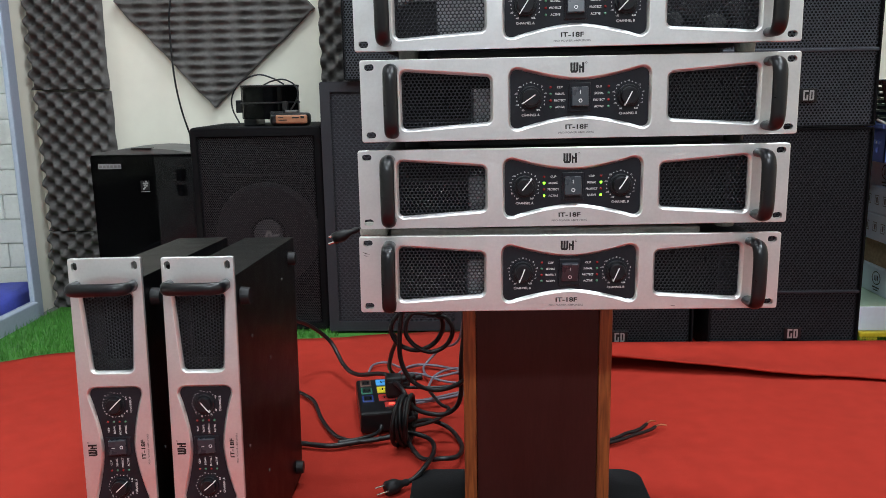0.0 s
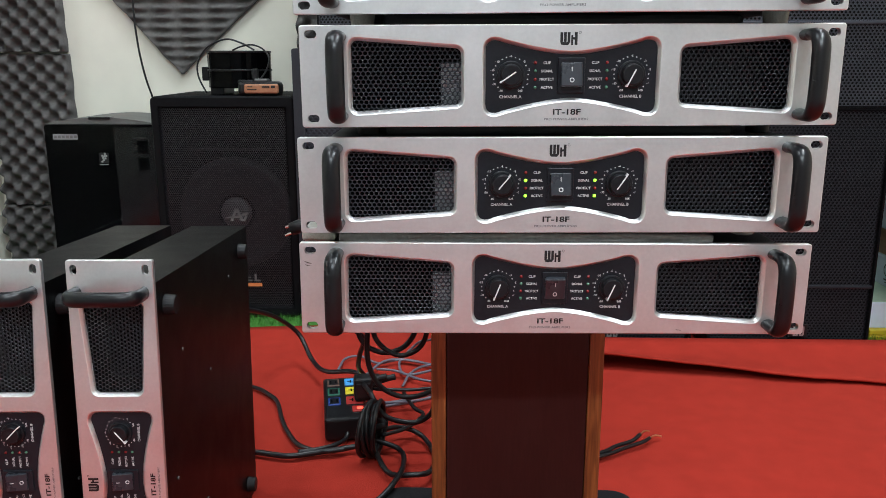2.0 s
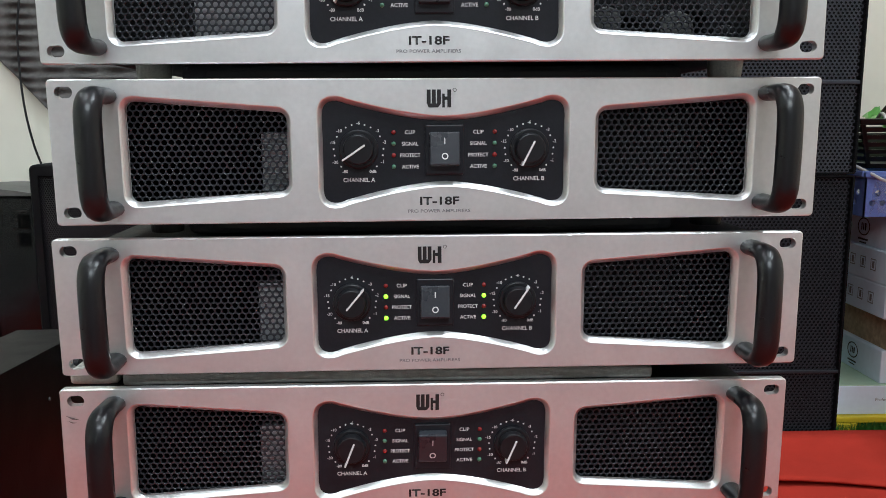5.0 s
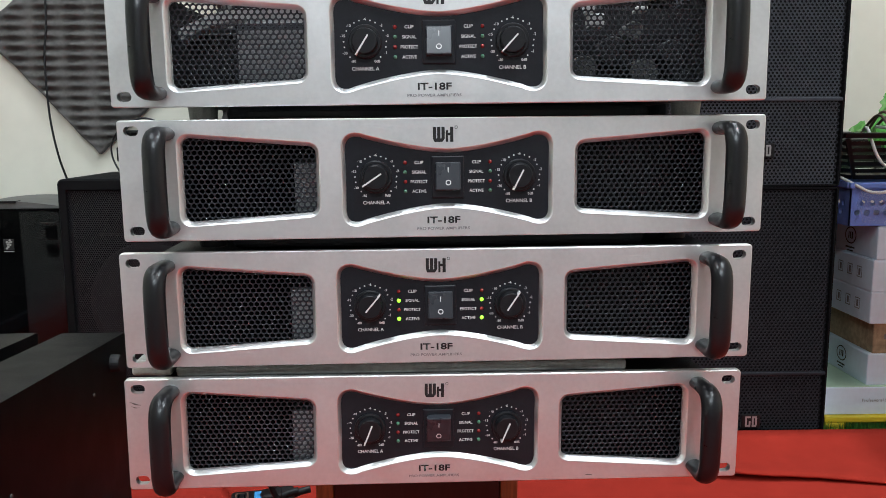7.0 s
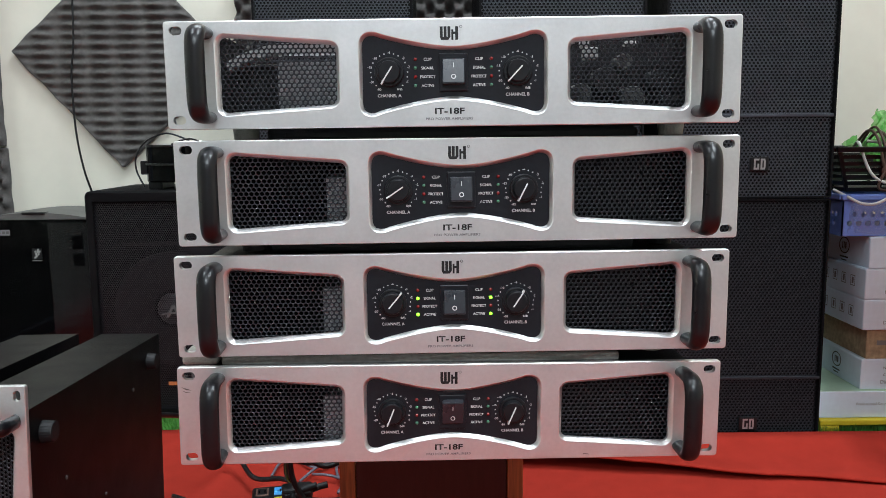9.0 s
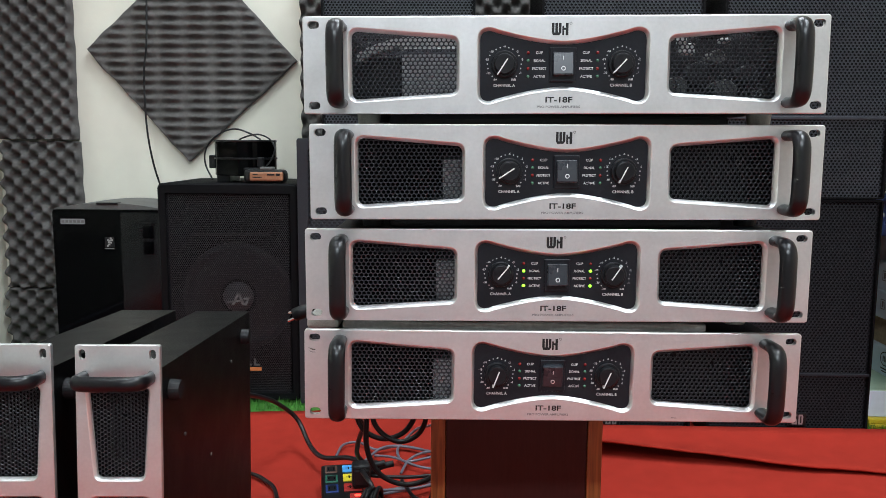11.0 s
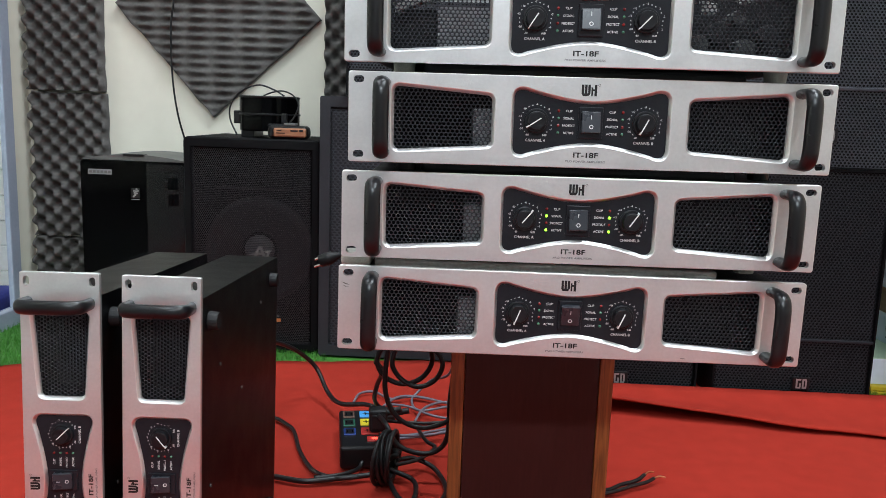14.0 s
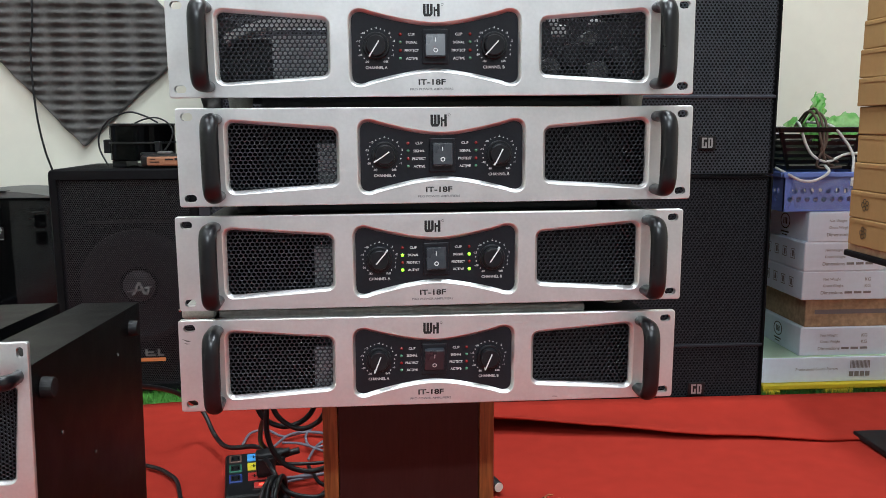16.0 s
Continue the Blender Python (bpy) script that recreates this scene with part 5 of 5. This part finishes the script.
YF = 2.12
pal = thing("pallet", "yellow plastic tray under the cartons on the turf", "pallet", pose(1.028, YF - 0.015, 0.0))
part("deck", box(0, 0.58, 0, 0.36, 0.016, 0.030, 0.003), YELLOW, pal)
part("web", box(0.002, 0.578, 0.030, 0.036, -0.007, 0.0165), YELLOW, pal)
for k in range(4):
    part("block", box(0.002 + 0.165 * k, 0.048 + 0.165 * k + 0.03 * (k > 0), 0.0, 0.029, -0.007, 0.0165, 0.004), YELLOW, pal)
long_box = printed_box("long white and pale green carton on a yellow tray", 1.030, 1.62, YF, 2.44, 0.0305, 0.097, WHITEBOX, [(0.236 + 0.0036 * k, 0.2384 + 0.0036 * k, 0.036, 0.056) for k in range(15)] + [(0.234 + 0.0145 * k, 0.246 + 0.0145 * k, 0.014, 0.027) for k in range(4)], top=MINT)
link_mesh("lettering", text_mesh("Professional Sound System", 0.112, 0.0095), GREYINK, long_box, "grey lettering", pose(0.146, -0.0008, 0.034))
b4 = printed_box("white carton with grey print in the stack", 1.132, 1.52, YF + 0.01, 2.46, 0.0985, 0.173, WHITEBOX)
oval_mark(b4, 0.12, 0.045, 0.019, 0)
old = printed_box("worn brown carton with torn edges and a printed band", 1.142, 1.55, YF + 0.012, 2.46, 0.1745, 0.247, OLDCARD, [(0.025, 0.30, 0.034, 0.046)])
b3 = printed_box("white carton with grey print in the stack", 1.124, 1.52, YF, 2.46, 0.2485, 0.322, WHITEBOX)
b2 = printed_box("white carton with grey print in the stack", 1.124, 1.52, YF, 2.46, 0.3235, 0.397, WHITEBOX)
b1 = printed_box("white carton with an oval printed mark", 1.130, 1.52, YF, 2.46, 0.3985, 0.474, WHITEBOX)
oval_mark(b1, 0.12, 0.042, 0.021, 0)
for b in (b1, b2, b3, b4):
    weights(b)
signs(b2, 0.19, 0.038, 4, 0.022)
signs(b3, 0.19, 0.038, 4, 0.022)


def slatted_crate(label, x, y, z, w, d, h, material, holes, name, taper=0.0):
    """An open plastic crate: walls pierced with round holes or built of slats, and a thick rim."""
    c = thing(name, label, "crate", pose(x, y, z))
    part("floor", box(0.004, w - 0.004, 0.004, d - 0.004, 0.0, 0.004), material, c)
    for nm, L, m in (("wall", w, pose(0, 0, 0)), ("wall", w, pose(0, d - 0.003, 0)), ("wall", d, pose(0, d, 0, 0, 0, -90)), ("wall", d, pose(w - 0.003, d, 0, 0, 0, -90))):
        if holes:
            pitch = 0.022
            discs = []
            for j in range(2):
                for i in range(int((L - 0.02) / pitch)):
                    cx, cz = 0.018 + pitch * (i + 0.5 * (j % 2)), h * 0.36 + 0.021 * j
                    if cx < L - 0.012:
                        discs.append([Vector((cx + 0.0072 * math.cos(t), cz + 0.0072 * math.sin(t))) for t in [2 * math.pi * k / 10 for k in range(10)]])
            bm, loops = plate_with_holes([Vector(p) for p in ((0, 0), (L, 0), (L, h), (0, h))], discs, 0.0)
            g = bmesh.ops.extrude_face_region(bm, geom=bm.faces[:])
            bmesh.ops.translate(bm, vec=(0, 0.003, 0), verts=[v for v in g["geom"] if isinstance(v, bmesh.types.BMVert)])
            bmesh.ops.recalc_face_normals(bm, faces=bm.faces)
            part("wall", bm, material, c, at=m)
        else:
            for k in range(6):
                z0 = h * k / 6
                part("slat", box(0, L, 0, 0.003, z0, z0 + h / 6 * 0.62), material, c, at=m)
            for k in range(4):
                part("rib", box(L * k / 3 * 0.98, L * k / 3 * 0.98 + 0.006, -0.002, 0.0045, 0, h), material, c, at=m)
    for x0, x1, y0, y1 in ((-0.004, w + 0.004, -0.006, 0.004), (-0.004, w + 0.004, d - 0.004, d + 0.006), (-0.006, 0.004, 0.0045, d - 0.0045), (w - 0.004, w + 0.006, 0.0045, d - 0.0045)):
        part("rim", box(x0, x1, y0, y1, h, h + 0.014, 0.003), material, c)
    if taper:
        for child in c.children:
            child.data.transform(child.matrix_basis)
            child.matrix_basis = Matrix.Identity(4)
            for v in child.data.vertices:
                k = 1 + taper * v.co.z / h
                v.co.x, v.co.y = w / 2 + (v.co.x - w / 2) * k, d / 2 + (v.co.y - d / 2) * k
    return c


slatted_crate("blue plastic crate with round holes on white cartons", 1.062, 2.125, 0.4765, 0.30, 0.30, 0.085, BLUEP, True, "blue_crate")
slatted_crate("black slatted crate standing on the blue crate", 1.100, 2.19, 0.578, 0.24, 0.20, 0.095, SATIN, False, "black_crate", 0.32)
CR = "cables in the crates"
cable("white cable draped over the crates", [(1.12, 2.20, 0.69), (1.112, 2.165, 0.695), (1.13, 2.155, 0.64), (1.15, 2.15, 0.612), (1.185, 2.15, 0.60), (1.23, 2.15, 0.618), (1.28, 2.16, 0.62)], 0.0036, WHITECABLE, group=CR)
cable("white cable draped over the crates", [(1.15, 2.20, 0.70), (1.19, 2.155, 0.69), (1.225, 2.15, 0.655), (1.245, 2.14, 0.615), (1.238, 2.125, 0.57), (1.235, 2.12, 0.54)], 0.0036, WHITECABLE, group=CR)
cable("white cable sagging on the blue crate", [(1.055, 2.16, 0.585), (1.07, 2.12, 0.57), (1.10, 2.113, 0.555), (1.135, 2.112, 0.555), (1.17, 2.115, 0.575), (1.175, 2.14, 0.59)], 0.0036, WHITECABLE, group=CR)
for dx, dz in ((0, 0), (0.012, 0.008), (0.022, -0.004)):
    cable("brown bundled cable hanging over the black crate", [(1.145 + dx, 2.26, 0.68), (1.150 + dx, 2.20, 0.725 + dz), (1.157 + dx, 2.165, 0.705), (1.165 + 0.6 * dx, 2.15, 0.65), (1.18 - dx, 2.15, 0.60 + 3 * dz), (1.20 + dx, 2.15, 0.59 + dz)], 0.0034, BROWNCABLE, group=CR)
bag = thing("plastic_bag", "crumpled translucent green plastic bag over the crate", "bag", pose(1.235, 2.30, 0.60))
for name, at, w, h, seed in (("film", pose(-0.005, 0.0, 0.135, -8, 6, 10), 0.036, 0.085, 1), ("film", pose(0.03, -0.03, 0.088, -62, -8, 0), 0.17, 0.10, 5), ("film", pose(-0.05, -0.05, 0.080, -70, 8, 20), 0.10, 0.08, 9)):
    bm = bmesh.new()
    bmesh.ops.create_grid(bm, x_segments=22, y_segments=22, size=0.5)
    for v in bm.verts:
        x, y = v.co.x, v.co.y
        ragged = 1 + 0.25 * noise.noise(Vector((math.atan2(y, x) * 1.5, 0, seed)))
        crumple = 0.22 * noise.noise(Vector((x * 3.2, y * 2.2, seed))) + 0.13 * noise.noise(Vector((x * 9, y * 7, seed + 3)))
        v.co = Vector((x * w * ragged, crumple * 0.16, y * h * ragged))
    part(name, bm, BAG, bag, "crumpled green film", at, smooth=True)

wrap = thing("plastic_wrap", "crumpled clear plastic film draped on the blue crate", "plastic wrap", pose(1.10, 2.108, 0.515))
for at, w, h, seed in ((pose(0.06, 0, 0.005, 4, 0, 0), 0.16, 0.075, 2), (pose(-0.017, 0.09, 0.005, 0, 0, 88), 0.17, 0.08, 6)):
    bm = bmesh.new()
    bmesh.ops.create_grid(bm, x_segments=26, y_segments=18, size=0.5)
    for v in bm.verts:
        x, y = v.co.x, v.co.y
        ragged = 1 + 0.2 * noise.noise(Vector((math.atan2(y, x) * 1.5, 0, seed)))
        v.co = Vector((x * w * ragged, 0.010 * noise.noise(Vector((x * 7, y * 4, seed))) + 0.004 * noise.noise(Vector((x * 16, y * 11, seed))), y * h * ragged))
    part("film", bm, FILM, wrap, "clear crumpled film", at, smooth=True)


table = thing("side_stand", "black stand with a flat top and base board", "stand", pose(1.02, 1.44, 0))
part("top_board", box(0, 0.42, 0, 0.33, 0.424, 0.4365, 0.003), PLATE, table, "black top board")
part("top_sheet", box(0.004, 0.415, 0.004, 0.322, 0.4368, 0.4505, 0.002), OLDCARD, table, "brown hardboard sheet")
part("column", box(0.16, 0.30, 0.12, 0.26, 0.016, 0.424, 0.004), PLATE, table)
part("base_board", box(0.085, 0.42, 0.0, 0.385, 0.0035, 0.016, 0.003), PLATE, table)
rng = random.Random(8)
for k in range(10):
    z = 0.4515 + 0.0556 * k
    dx = (0.0055, 0.0045, 0.008, 0.012, 0.011, 0.0045, 0.0045, 0.008, 0.012, 0.010)[k]
    c = thing("carton", "flat brown cardboard carton in a tall stack", "box", pose(1.012 + dx, 1.752, z, 0, 0, rng.uniform(-1, 1)), "brown cartons on the stand")
    part("box", box(0, 0.33, -0.29, 0.0, 0, 0.0548, 0.002), CARTON, c)
    part("flap", box(-0.0012, 0.0, -0.287, -0.003, 0.046, 0.0525), CARTON, c)
    if k in (0, 1, 9):
        bm = bmesh.new()
        for j in range(5):
            a0 = 2 * math.pi * j / 5
            cy, cz = -0.055 + 0.0075 * math.cos(a0), 0.028 + 0.0075 * math.sin(a0)
            a = [bm.verts.new((-0.0016, cy + 0.0055 * math.cos(t), cz + 0.0055 * math.sin(t))) for t in [math.pi / 6 * q for q in range(12)]]
            b = [bm.verts.new((-0.0016, cy + 0.0038 * math.cos(t), cz + 0.0038 * math.sin(t))) for t in [math.pi / 6 * q for q in range(12)]]
            bridge(bm, a, b)
        part("print", bm, INK, c, "small dark printed mark")


# ---- white bricks beyond the glass ----
brick_me = bm_mesh(box(-0.1788, 0.1788, 0.0, 0.012, -0.0424, 0.0424, 0.0035, 2))
brick_me.materials.append(BRICKM)
for j in range(31):
    for i in range(4):
        x = -1.63 - 0.36 * i + (0.18 if j % 2 else 0.0)
        ob = new("brick", brick_me)
        ob.matrix_basis = pose(x, 2.763, 0.045 + 0.0865 * j)
        ob.parent = brick_wall
